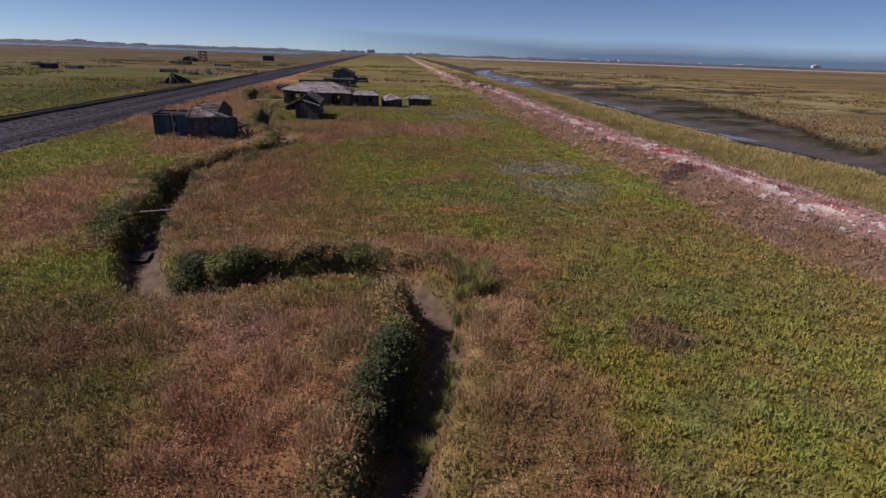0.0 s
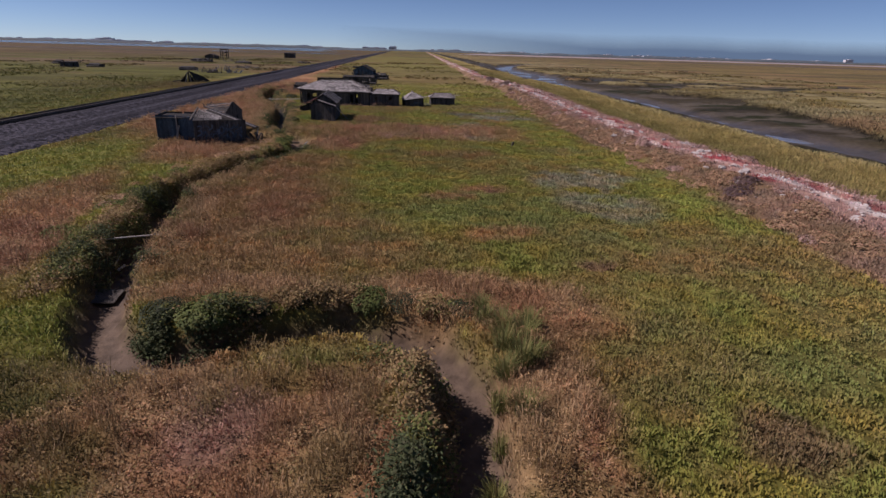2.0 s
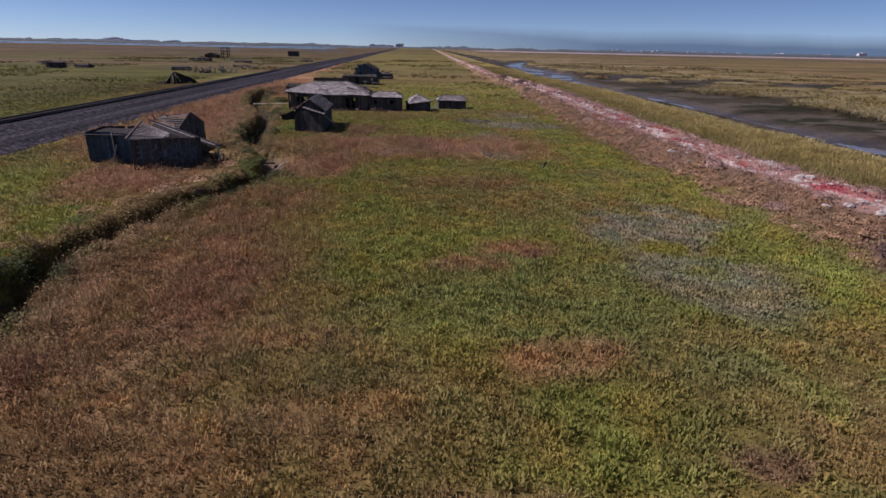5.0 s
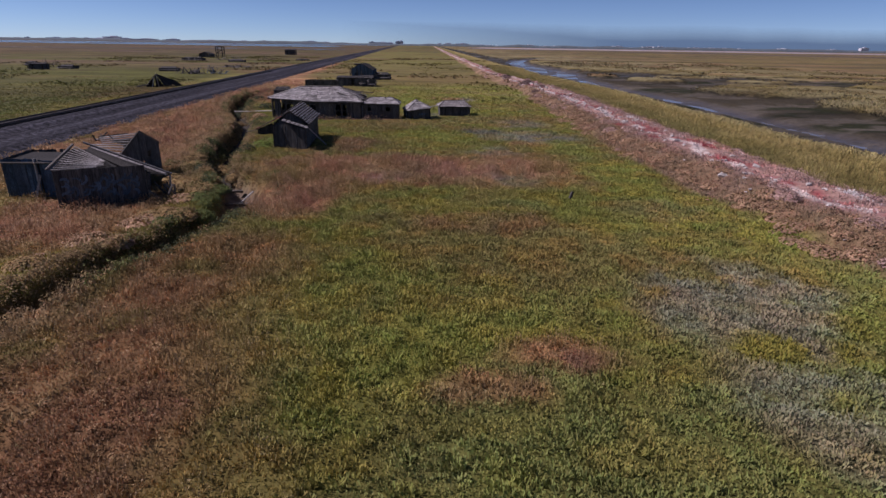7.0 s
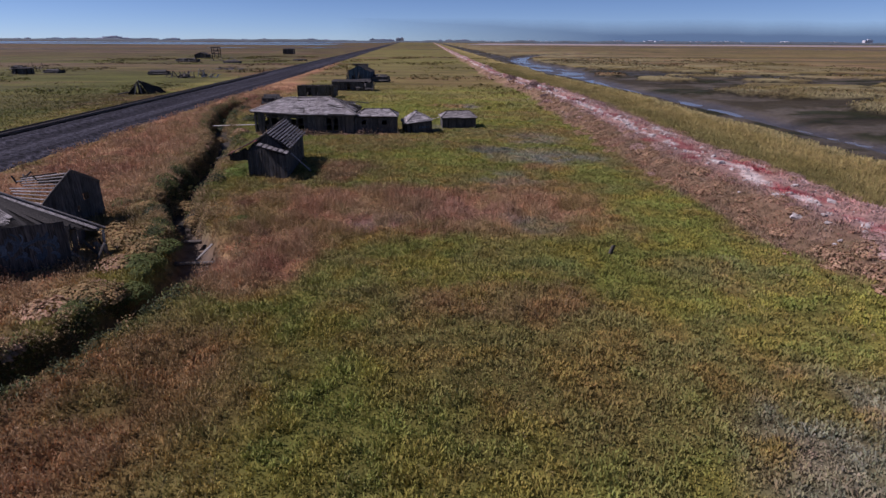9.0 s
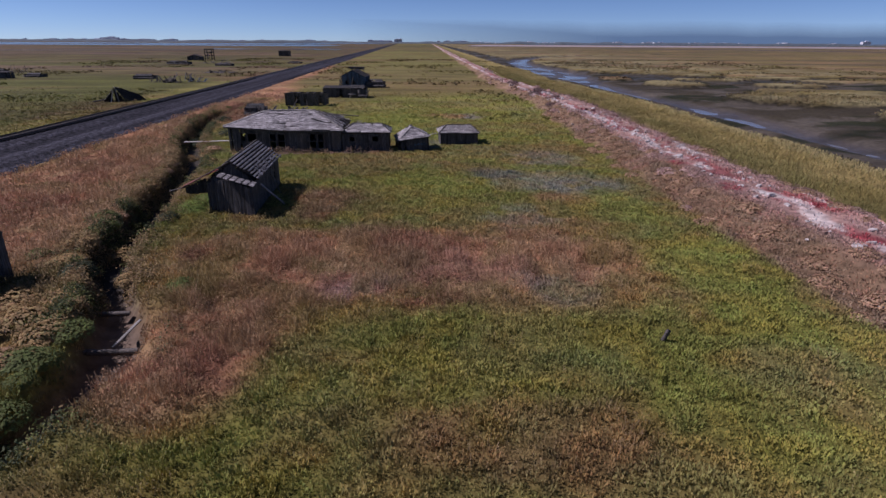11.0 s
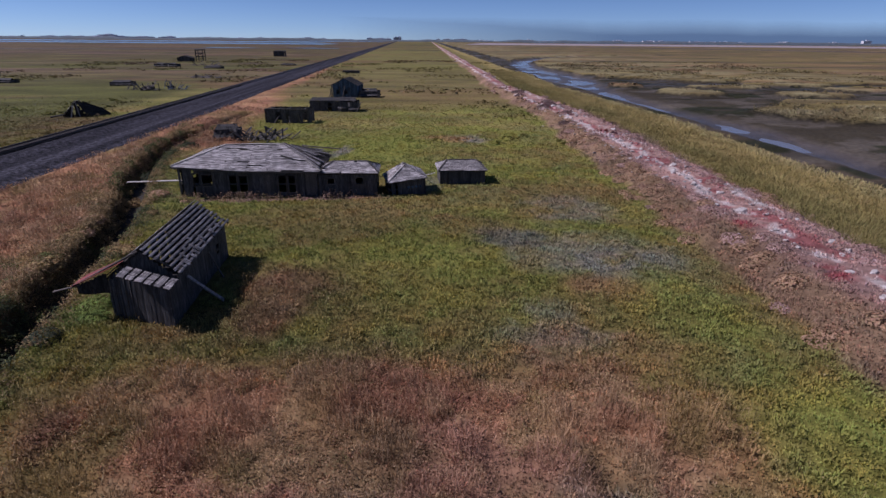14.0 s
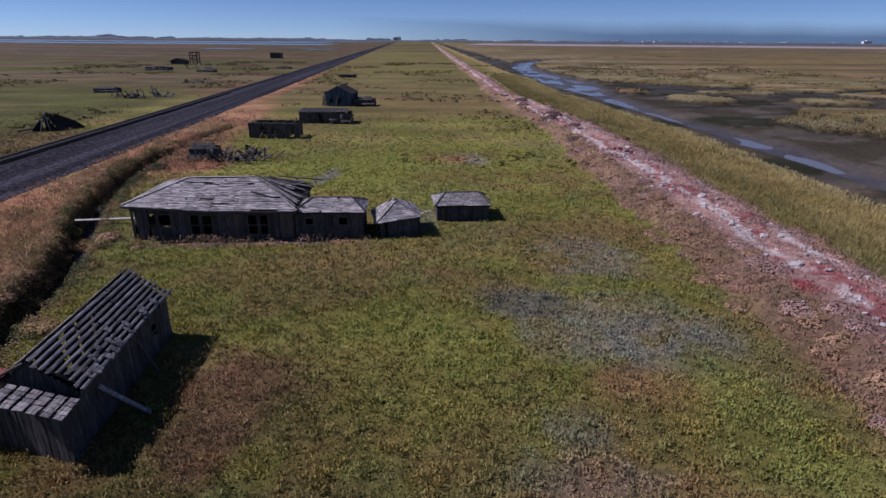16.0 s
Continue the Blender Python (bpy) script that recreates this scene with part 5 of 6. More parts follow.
FOOTPRINTS = [(-21.6, 109.9, -8.8, 117.4), (-9, 110.2, -3.4, 114.1), (-2.8, 110.4, 1.2, 114.4), (2, 114.6, 6.8, 118.2), (-15.6, 86.8, -11.5, 95.2),
              (-13.0, 86.0, -11.7, 86.9), (-27.6, 67, -23, 70.5), (-22.5, 67, -18.5, 70.5), (-24, 70, -21, 74.6)]


def near_distance(x, y):
    d = np.maximum(13.0, np.abs(x - 0.7) * 1.28)
    return np.maximum(d, np.hypot(np.maximum(y - 69, 0), 13.5))


def scatter(density, power, x0, x1, y0, y1, seed):
    g = np.random.default_rng(seed)
    xs, ys = [], []
    for j in np.arange(y0, y1, 10.0):
        n = int(density * (x1 - x0) * 10.0)
        x, y = g.uniform(x0, x1, n), g.uniform(j, j + 10, n)
        near = near_distance(x, y)
        keep = (g.uniform(0, 1, n) < (13.0 / near) ** power) & (np.abs(x - 0.7) < 0.86 * y + 14)      # nothing is ever seen past this wedge
        x, y, near = x[keep], y[keep], near[keep]
        keep = g.uniform(0, 1, len(x)) < 1 - smooth(80, 150, near + 30 * fbm(x, y, 14, 5))
        xs.append(x[keep]), ys.append(y[keep])
    x, y = np.concatenate(xs), np.concatenate(ys)
    ok = (x < rail_x(y) - 4) | (x > rail_x(y) + 9.9)
    for a, b, c, d in FOOTPRINTS:
        ok &= ~((x > a) & (x < c) & (y > b) & (y < d))
    return x[ok], y[ok]


DENSITY = 106
x, y = scatter(DENSITY, 1.5, -118, 105, 9, 215, 11)
g = np.random.default_rng(12)      # coarser cover behind and beside the flight line
ox, oy = g.uniform(-34, 20, 16000), g.uniform(-30, 40, 16000)
out = (np.abs(ox - 0.7) > 0.86 * oy + 14) | (oy < 9)
x, y = np.concatenate([x, ox[out]]), np.concatenate([y, oy[out]])
coarse = np.concatenate([np.zeros(len(x) - out.sum(), bool), np.ones(out.sum(), bool)])
d, side, al = line_distance(x, y, DITCH, 6)
u = x - levee_x(y)
colour, tall, _ = cover(x, y)
pathy = (u > -1.2) & (u < 2.2) & (rng.uniform(0, 1, len(x)) < 0.75)
ok = (d / ditch_half(x, y) > 0.66) & (mud_share(x, y) * smooth(19, 21, u) < 0.5) & ~pathy
ok &= gully(x, y) < 0.4
x, y, colour, tall, coarse = x[ok], y[ok], colour[ok], tall[ok], coarse[ok]
z = height(x, y)
grow = (near_distance(x, y) / 13.0) ** 0.66
grow[coarse] = 2.6
lump = 0.6 * vnoise(x, y, 0.62, 201) + 0.4 * vnoise(x, y, 0.3, 203)
lump = smooth(0.22, 0.8, lump)
clump = smooth(0.28, 0.75, 0.6 * vnoise(x, y, 1.15, 211) + 0.4 * vnoise(x, y, 0.5, 213))      # bushes of dry weed
tone = vnoise(x, y, 0.9, 207)[:, None]
hue = smooth(0.35, 0.75, vnoise(x, y, 1.3, 209))[:, None]
pick = rng.uniform(0, 1, len(x))
weed = pick < tall * 1.15
low = ~weed
leafy = colour * (0.92 + 0.3 * tone) * (1 + np.array((0.22, 0.02, -0.05)) * (hue - 0.4)) * 1.12
straw = colour * (0.75 + 0.55 * tone) * (1 - hue * 0.3) + np.array((0.38, 0.25, 0.14)) * hue * 0.3
ob = blade_mesh("pickleweed_cover", x[low], y[low], z[low], (0.07 + 0.17 * lump[low]) * np.maximum(0.8, 1.15 - 0.12 * grow[low]), 0.08 * grow[low], 0.026 * grow[low], 0.8,
                leafy[low], 3, M_LEAF, 21, 0.1, True)
tagged(ob, "low green and brown pickleweed covering the marsh", "marsh plants", kind="stuff")
u = x - levee_x(y)
cord = weed & (u > 6.5)
dry = weed & ~cord & (rng.uniform(0, 1, len(x)) < 0.45 + 0.55 * clump)
ob = weed_mesh("dry_weed_cover", x[dry], y[dry], z[dry], (0.07 + 0.72 * clump[dry]) * (0.55 + 0.6 * tall[dry]), 0.14 * grow[dry], 0.034 * grow[dry], straw[dry], M_LEAF, 22)
tagged(ob, "tall rust-coloured dry weeds in drifts", "weeds", kind="stuff")
g = np.random.default_rng(41)
n = 60000
cy = -25 + 350 * g.uniform(0, 1, n) ** 1.1
cx = levee_x(cy) + g.uniform(6.3, 21.5, n)
cc, ct, _ = cover(cx, cy)
ok = (ct > 0.3) & (g.uniform(0, 1, n) < ct * 1.2)
cx, cy, cc = cx[ok], cy[ok], cc[ok]
wave = smooth(0.25, 0.75, fbm(cx, cy, 1.6, 43, 3))
far_ = (np.hypot(cx, np.maximum(cy - 69, 0)) / 35) ** 0.5
ob = blade_mesh("cordgrass_cover", cx, cy, height(cx, cy), 0.3 + 0.4 * wave, 0.34 * far_, 0.017 * far_, 0.7, cc * (0.75 + 0.5 * wave[:, None]), 5, M_LEAF, 23, 0.2, True)
tagged(ob, "tall yellow-green cordgrass along the creek", "grass", kind="stuff")
sel = weed & (u > 19)
isl = blade_mesh("marsh_grass", x[sel], y[sel], z[sel], 0.25 + 0.3 * lump[sel], 0.5 * grow[sel], 0.02 * grow[sel], 0.7, colour[sel] * 1.05, 10, M_LEAF, 24, 0.2, True)
tagged(isl, "pale green marsh grass on islands in the mud", "grass", kind="stuff")



def puffs(name, x, y, r, h, colour, leaves, size, seed):
    """Small rounded bushes of loose leaves as one mesh, each bush with a tone of its own."""
    g = np.random.default_rng(seed)
    n = len(x)
    v = g.normal(0, 1, (n, leaves, 3))
    v[..., 2] = np.abs(v[..., 2])
    v /= np.linalg.norm(v, axis=2)[..., None]
    v *= g.uniform(0.65, 1.0, (n, leaves, 1)) * (0.8 + 0.4 * g.uniform(0, 1, (n, leaves, 1)))
    z = height(x, y)
    px, py, pz = x[:, None] + v[..., 0] * r[:, None], y[:, None] + v[..., 1] * r[:, None], z[:, None] - 0.05 + v[..., 2] * h[:, None]
    return new(name, leaf_mesh(name, px.ravel(), py.ravel(), pz.ravel(), np.repeat(size, leaves), np.repeat(colour, leaves, axis=0), M_LEAF, seed, 0.2))


g = np.random.default_rng(77)
wx, wy = g.uniform(-32, 20, 60000), g.uniform(9, 112, 60000)
wc, wt, _ = cover(wx, wy)
ok = (wt > 0.38) & (g.uniform(0, 1, len(wx)) < 0.9 * wt * (16 / near_distance(wx, wy)) ** 1.1) & (wx - levee_x(wy) < -7) & (np.abs(wx - 0.7) < 0.86 * wy + 8)
ok &= (line_distance(wx, wy, DITCH, 6)[0] > 1.35 * ditch_half(wx, wy)) & (vnoise(wx, wy, 2.2, 78) > 0.3)
for a, b, c, d in FOOTPRINTS:
    ok &= ~((wx > a - 0.3) & (wx < c + 0.3) & (wy > b - 0.3) & (wy < d + 0.3))
wx, wy, wc = wx[ok], wy[ok], wc[ok]
wd_ = near_distance(wx, wy)
wr = g.uniform(0.22, 0.5, len(wx)) * (wd_ / 14) ** 0.3
hue_ = g.uniform(0, 1, (len(wx), 1))
wc = np.where(hue_ < 0.22, np.array((0.42, 0.29, 0.155)), np.where(hue_ < 0.32, np.array((0.15, 0.14, 0.05)), np.where(hue_ < 0.42, np.array((0.22, 0.11, 0.075)), wc * 1.05))) * 0.6 + wc * 0.45
ob = puffs("dry_weed_bushes", wx, wy, wr, wr * g.uniform(0.8, 1.3, len(wx)), wc, 32, 0.043 * (wd_ / 14) ** 0.4, 79)
tagged(ob, "bushy clumps of gold and rust dry weeds", "weeds", kind="stuff")
fx, fy = g.uniform(-190, 200, 19000), 135 + 330 * g.uniform(0, 1, 19000) ** 1.2
fc, ft, _ = cover(fx, fy)
ok = (mud_share(fx, fy) * smooth(19, 21, fx - levee_x(fy)) < 0.3) & (gully(fx, fy) < 0.3) & (vnoise(fx, fy, 17, 81) + 0.4 * vnoise(fx, fy, 5, 82) > 0.74 + 0.12 * (fx < -60))
ok &= ((fx < rail_x(fy) - 5.5) | (fx > rail_x(fy) + 11)) & (np.abs(fx + 16) * (fy < 215) > 14 * (fy < 215) - 1)
fx, fy, fc = fx[ok], fy[ok], fc[ok]
fr_ = g.uniform(0.5, 1.5, len(fx)) * (fy / 200) ** 0.5
ob = puffs("marsh_clumps", fx, fy, fr_, g.uniform(0.18, 0.5, len(fx)), fc * g.uniform(0.8, 1.12, (len(fx), 1)), 6, fr_ * 0.4, 83)
tagged(ob, "low dull clumps of marsh plants far off", "marsh plants", kind="stuff")

# dark bushes along the ditch
g = np.random.default_rng(31)
n = 46000
k = g.integers(0, len(DITCH) - 1, n)
f = g.uniform(0, 1, n)[:, None]
p = DITCH[k] * (1 - f) + DITCH[k + 1] * f
tng = DITCH[k + 1] - DITCH[k]
tng /= np.linalg.norm(tng, axis=1)[:, None]
nrm = np.column_stack([-tng[:, 1], tng[:, 0]])
flat = (p[:, 1] > 22.4) & (p[:, 1] < 26) & (p[:, 0] < 0.9) & (p[:, 0] > -10.4)
sgn = np.where(flat, -1.0, 1.0)
lone = g.uniform(0, 1, n) < 0.25
sgn = np.where(lone & (p[:, 1] > 30), -sgn, sgn)
w = ditch_half(p[:, 0], p[:, 1])
wide = np.where((p[:, 1] > 27.5) & (p[:, 1] < 44) & (sgn > 0), 1.0, 0.0)
off = w * np.clip(g.normal(0.9 + 0.35 * wide, 0.32 + 0.2 * wide, n), 0.35, 2.6)
off = np.where(flat, np.where(p[:, 0] > -5, np.maximum(off, w * (0.95 + 0.5 * np.abs(g.normal(0, 1, n)))), np.maximum(off, 0.45 * w)), off)
q = p + nrm * (sgn * off)[:, None]
flat_q = flat
lump = 0.5 * vnoise(q[:, 0], q[:, 1], 1.0, 33) + 0.2 * vnoise(q[:, 0], q[:, 1], 0.45, 36) + 0.3 * fbm(q[:, 0], q[:, 1], 4.5, 34, 2)
keep = ~((q[:, 0] < -10.2) & (q[:, 0] > -14.2) & (q[:, 1] > 22.0) & (q[:, 1] < 29.6)) & ~((q[:, 1] > 63) & (q[:, 1] < 73.5) & (q[:, 0] > -14.9) & (q[:, 0] < -10)) & (lump > 0.36 + 0.04 * smooth(90, 110, q[:, 1])) & (q[:, 1] > 6) & (q[:, 1] < 150) & ~((q[:, 0] > -0.6) & (q[:, 0] < 3.4) & (q[:, 1] > 22.2) & (q[:, 1] < 25))
q, lump, off, w, flat_q = q[keep], lump[keep], off[keep], w[keep], flat_q[keep]
m = len(q)
top = (0.08 + (2.3 - 0.9 * smooth(42, 58, q[:, 1])) * np.clip(lump - 0.34, 0, 1)) * (1 - np.clip(np.abs(off / w - 0.95) / 1.5, 0, 1) ** 2)
top = top * np.where(flat_q, 0.85, 1.0)
zz = height(q[:, 0], q[:, 1]) * 0.9 + 0.04 + np.abs(top) * np.sqrt(g.uniform(0, 1, m))
kind = (fbm(q[:, 0], q[:, 1], 2.4, 39, 3) + g.normal(0, 0.05, m) + 0.09 * smooth(42, 58, q[:, 1]))[:, None]
shade = np.where(kind > 0.56, np.array((0.30, 0.21, 0.10)), np.where(kind > 0.47, np.array((0.15, 0.16, 0.05)), np.array((0.085, 0.10, 0.046))))
reps = 7
qx = np.repeat(q[:, 0], reps) + g.normal(0, 0.14, m * reps)
qy = np.repeat(q[:, 1], reps) + g.normal(0, 0.14, m * reps)
qz = np.repeat(zz, reps) + g.normal(0, 0.09, m * reps)
bankscrub = new("ditch_scrub", leaf_mesh("ditch_scrub", qx, qy, qz, 0.068, np.repeat(shade, reps, axis=0), M_LEAF, 35))
tagged(bankscrub, "dark green and golden scrub lining the muddy ditch banks", "scrub", kind="stuff")


def shrub_mesh(seed, n, colour, leaf):
    g = np.random.default_rng(seed)
    v = g.normal(0, 1, (n, 3))
    v[:, 2] = np.abs(v[:, 2])
    v /= np.linalg.norm(v, axis=1)[:, None]
    lumps = 0.8 + 0.45 * (fbm(v[:, 0] * 3 + seed, v[:, 1] * 3 + v[:, 2] * 2, 1.0, seed, 3) - 0.3)
    v *= (lumps * g.uniform(0.6, 1.0, n) ** 0.4)[:, None]
    return leaf_mesh("shrub", v[:, 0], v[:, 1], v[:, 2] * 0.8, leaf, np.array(colour), M_LEAF, seed)


SHRUBS = {"tan": [shrub_mesh(60 + i, 420, (0.40, 0.255, 0.155), 0.10) for i in range(3)],
          "pink": [shrub_mesh(70 + i, 420, (0.43, 0.285, 0.24), 0.10) for i in range(3)],
          "green": [shrub_mesh(80 + i, 1200, (0.115, 0.14, 0.042), 0.062) for i in range(3)],
          "dark": [shrub_mesh(90 + i, 1100, (0.05, 0.06, 0.032), 0.062) for i in range(3)],
          "lush": [shrub_mesh(110 + i, 900, (0.17, 0.23, 0.05), 0.065) for i in range(3)],
          "plum": [shrub_mesh(98 + i, 700, (0.15, 0.10, 0.095), 0.085) for i in range(3)],
          "gold": [shrub_mesh(105 + i, 750, (0.33, 0.225, 0.10), 0.085) for i in range(3)]}
SHRUB_WORDS = {"tan": "rounded tan dry shrub on the levee bank", "pink": "rounded pinkish dry shrub on the levee bank", "green": "leafy bright green bush beside the ditch",
               "dark": "dark twiggy bush at the ditch edge", "lush": "lush bright green weeds beside the slatted shed", "plum": "dark purplish twiggy shrub on the levee", "gold": "golden dry bush along the ditch edge"}


def shrub(kind, x, y, r, h, name="shrub"):
    ob = new(name, SHRUBS[kind][R.randrange(3)])
    z = ground_z(x, y)
    ob.matrix_world = pose(x, y, z - 0.06, 0, 0, R.uniform(0, 360)) @ Matrix.Diagonal((r * R.uniform(0.85, 1.15), r * R.uniform(0.85, 1.15), h, 1))
    return tagged(ob, SHRUB_WORDS[kind], "shrub", kind + " shrubs")


q = random.Random(8)
for i in range(280):      # levee
    y = q.uniform(22, 240) if i > 170 else q.uniform(30, 120)
    near_side = q.random() < 0.72
    uu = q.uniform(-5.6, -1.0) if near_side else q.uniform(2.8, 7.2)
    uu /= 1 + 0.5 * float(smooth(170, 240, y))
    s = q.uniform(0.4, 1.15)
    shrub("tan" if q.random() < (0.88 if uu < -1.8 else 0.35) else "pink", float(levee_x(y)) + uu, y, s, s * q.uniform(0.5, 0.8))
for y, du, s in ((45.5, -3.4, 1.5), (46.8, -2.2, 1.2), (175, -1.5, 1.6), (178, 0.5, 1.8), (183, 1.2, 1.5), (207, 0.4, 1.8), (199, -1.0, 1.6), (166, 0.8, 1.4), (152, -2.8, 1.3)):
    shrub("plum", float(levee_x(y)) + du, y, s, s * 0.6)
for x, y, r, h, kind in ((-9.0, 25.6, 1.1, 0.85, "dark"), (-7.4, 25.3, 1.3, 1.05, "green"), (-5.9, 25.9, 1.0, 0.8, "dark"), (-4.2, 26.9, 0.9, 0.7, "dark"), (-2.8, 26.7, 0.8, 0.75, "gold"), (-1.5, 26.8, 1.0, 0.9, "green"),
                         (-0.2, 26.6, 0.8, 0.7, "dark"), (0.9, 26.4, 0.9, 0.8, "gold"), (2.1, 26.2, 0.9, 0.6, "dark"), (3.3, 25.9, 0.7, 0.5, "tan"), (-7, 27.4, 0.9, 0.7, "gold"), (-4.6, 28.2, 0.8, 0.6, "gold"),
                         (-17.6, 74.9, 1.1, 1.1, "dark"), (-16.6, 69.4, 1.3, 1.0, "gold"), (-15.6, 75.8, 0.9, 0.9, "gold"), (-11.6, 66.4, 0.9, 0.8, "gold"),
                         (-25.4, 121.4, 1.6, 1.4, "dark"), (-20.5, 97, 1.0, 1.0, "dark"), (-13.6, 63.2, 1.3, 0.9, "green"), (-14.3, 66.2, 1.2, 0.8, "green"),
                         (-11.4, 73.0, 0.9, 0.7, "green"), (-16.3, 89.6, 1.1, 0.6, "lush"), (-16.6, 87.7, 1.2, 0.7, "lush"), (-16.0, 86.3, 0.9, 0.5, "lush"), (-18.5, 71.5, 1.4, 0.9, "gold"),
                         (-29.5, 121, 1.6, 1.5, "dark"), (-31, 128, 1.4, 1.2, "dark"), (-30.2, 134, 1.3, 1.1, "dark"), (-27, 112, 1.2, 0.9, "gold"),
                         (-22.8, 93, 1.3, 0.9, "gold"), (-18.2, 80.5, 1.2, 1.1, "gold"), (-20.2, 79.5, 1.3, 0.9, "gold"), (-21.5, 84.5, 1.2, 0.8, "green"), (-16.9, 84, 1.0, 0.9, "dark")):
    shrub(kind, x, y, r, h, "bush")

for i in range(150):     # bushes on both banks of the ditch
    k = q.randrange(40, len(DITCH) - 12)
    p = DITCH[k]
    t = DITCH[k + 1] - DITCH[k]
    t = t / np.linalg.norm(t)
    o = (1 if q.random() < 0.7 or p[1] < 82 else -1) * q.uniform(1.5, 4.2)
    x, y = p[0] - t[1] * o, p[1] + t[0] * o
    if y < 34 or (-24 < x < -10 and 84 < y < 97 and x > -18) or (x > -28.5 and x < -18 and 62 < y < 76) or (x > -23 and y > 108):
        continue
    s = q.uniform(0.45, 1.15)
    shrub(("gold", "gold", "tan", "green")[q.randrange(4)], x, y, s, s * q.uniform(0.55, 0.85), "bush")

# ---- tussocks of long grass at the ditch bend ----
def tussock_mesh(seed, n):
    g = np.random.default_rng(seed)
    a, lean = g.uniform(0, 2 * math.pi, n), g.uniform(0.05, 0.8, n)
    r, h = g.uniform(0, 0.3, n), g.uniform(0.4, 1.0, n)
    dx, dy = np.cos(a), np.sin(a)
    wx, wy = -dy * 0.007, dx * 0.007
    v = np.empty((n, 5, 3))
    for i, (s, zf, wf) in enumerate(((0, 0, 1), (0.45, 0.62, 0.9))):
        px, py, pz = dx * (r + lean * s * h), dy * (r + lean * s * h), h * zf * (1 - 0.2 * lean)
        v[:, 2 * i] = np.column_stack([px - wx * wf, py - wy * wf, pz])
        v[:, 2 * i + 1] = np.column_stack([px + wx * wf, py + wy * wf, pz])
    v[:, 4] = np.column_stack([dx * (r + lean * h), dy * (r + lean * h), h * (1 - 0.45 * lean)])
    k = np.arange(n) * 5
    f = np.vstack([np.stack([k, k + 1, k + 3], 1), np.stack([k, k + 3, k + 2], 1), np.stack([k + 2, k + 3, k + 4], 1)])
    c = np.where(g.uniform(0, 1, (n, 1)) < 0.5, np.array((0.24, 0.21, 0.075)), np.array((0.13, 0.145, 0.045))) * g.uniform(0.7, 1.3, (n, 1))
    return mesh_from("tussock", v.reshape(-1, 3), f, M_LEAF, np.repeat(c, 5, axis=0))


TUSSOCKS = [tussock_mesh(300 + i, 380) for i in range(4)]


def tussock(x, y, s):
    ob = new("grass_tussock", TUSSOCKS[R.randrange(4)])
    ob.matrix_world = pose(x, y, ground_z(x, y) - 0.05, R.uniform(-8, 8), R.uniform(-8, 8), R.uniform(0, 360)) @ Matrix.Diagonal((s, s, s, 1))
    tagged(ob, "arching tussock of long green and straw grass by the ditch", "grass", "tussocks at the ditch bend")


for x, y, s in ((2.9, 25.2, 1.1), (3.6, 24.4, 1.25), (4.2, 23.6, 1.2), (3.4, 23.2, 1.2), (3.9, 22.2, 1.2), (3.3, 21.6, 1.1), (3.0, 20.5, 1.0), (3.5, 19.7, 1.0), (2.8, 18.7, 0.9),
                (2.5, 17.2, 0.9), (2.0, 15.6, 0.8), (1.7, 14.6, 0.8), (2.9, 26.2, 1.0), (4.6, 24.9, 1.1), (2.3, 16.4, 0.7), (1.4, 13.0, 0.8), (4.4, 22.6, 0.9), (1.0, 13.6, 0.6)):
    tussock(x, y, s)

# ---- levee stones ----
def stone_mesh(seed):
    q = random.Random(seed)
    bm = bmesh.new()
    bmesh.ops.create_icosphere(bm, subdivisions=2, radius=0.5)
    for v in bm.verts:
        v.co *= 1 + 0.5 * (noise.noise(v.co * 2.2 + Vector((seed, 0, 0))))
        v.co.z = max(-0.25, min(0.3, v.co.z))
    me = bpy.data.meshes.new("stone")
    bm.to_mesh(me)
    bm.free()
    me.materials.append(M_ROCK)
    return me


STONES = [stone_mesh(i) for i in range(5)]
for i in range(330):
    y = q.uniform(24, 180)
    x = float(levee_x(y)) + q.gauss(0.6, 1.7)
    s = q.uniform(0.14, 0.5) * (1.9 if q.random() < 0.15 else 1)
    ob = new("rubble_stone", STONES[q.randrange(5)])
    ob.matrix_world = pose(x, y, ground_z(x, y) + 0.05, q.uniform(-15, 15), q.uniform(-15, 15), q.uniform(0, 360)) @ Matrix.Diagonal((s * 1.2, s * 0.8, s * 0.7, 1))
    tagged(ob, "pale broken concrete lump on the levee path", "stone", "rubble stones along the levee")

# ---- ditch things ----
def single_board(name, label, category, a, b, w, t, mat):
    r = root(name, pose(*a), label, category)
    board(r, (0, 0, 0), Vector(b) - Vector(a), w, t, (0, 0, 1), mat, "plank")
    return r


single_board("bridging_plank", "long pale plank laid across the narrow ditch", "plank", (-27.9, 113.6, 0.45), (-21.6, 113.9, 0.6), 0.3, 0.08, M_PALE)
single_board("pale_pole", "thin pale pole spanning the overgrown ditch", "pole", (-17.2, 33.2, 0.2), (-12.8, 34.4, 0.35), 0.07, 0.06, M_PALE)
single_board("ditch_timber", "dark timber lying across the ditch mud", "timber", (-15.9, 72.0, -0.85), (-13.7, 72.1, -0.8), 0.2, 0.18, M_BEAM)
single_board("ditch_timber", "dark timber lying across the ditch mud", "timber", (-13.9, 68.6, -0.85), (-11.6, 68.6, -0.8), 0.22, 0.2, M_BEAM)
single_board("slanting_board", "pale board slanting in the ditch mud", "plank", (-12.9, 69.0, -0.85), (-12.5, 70.8, -0.45), 0.13, 0.05, M_PALE)
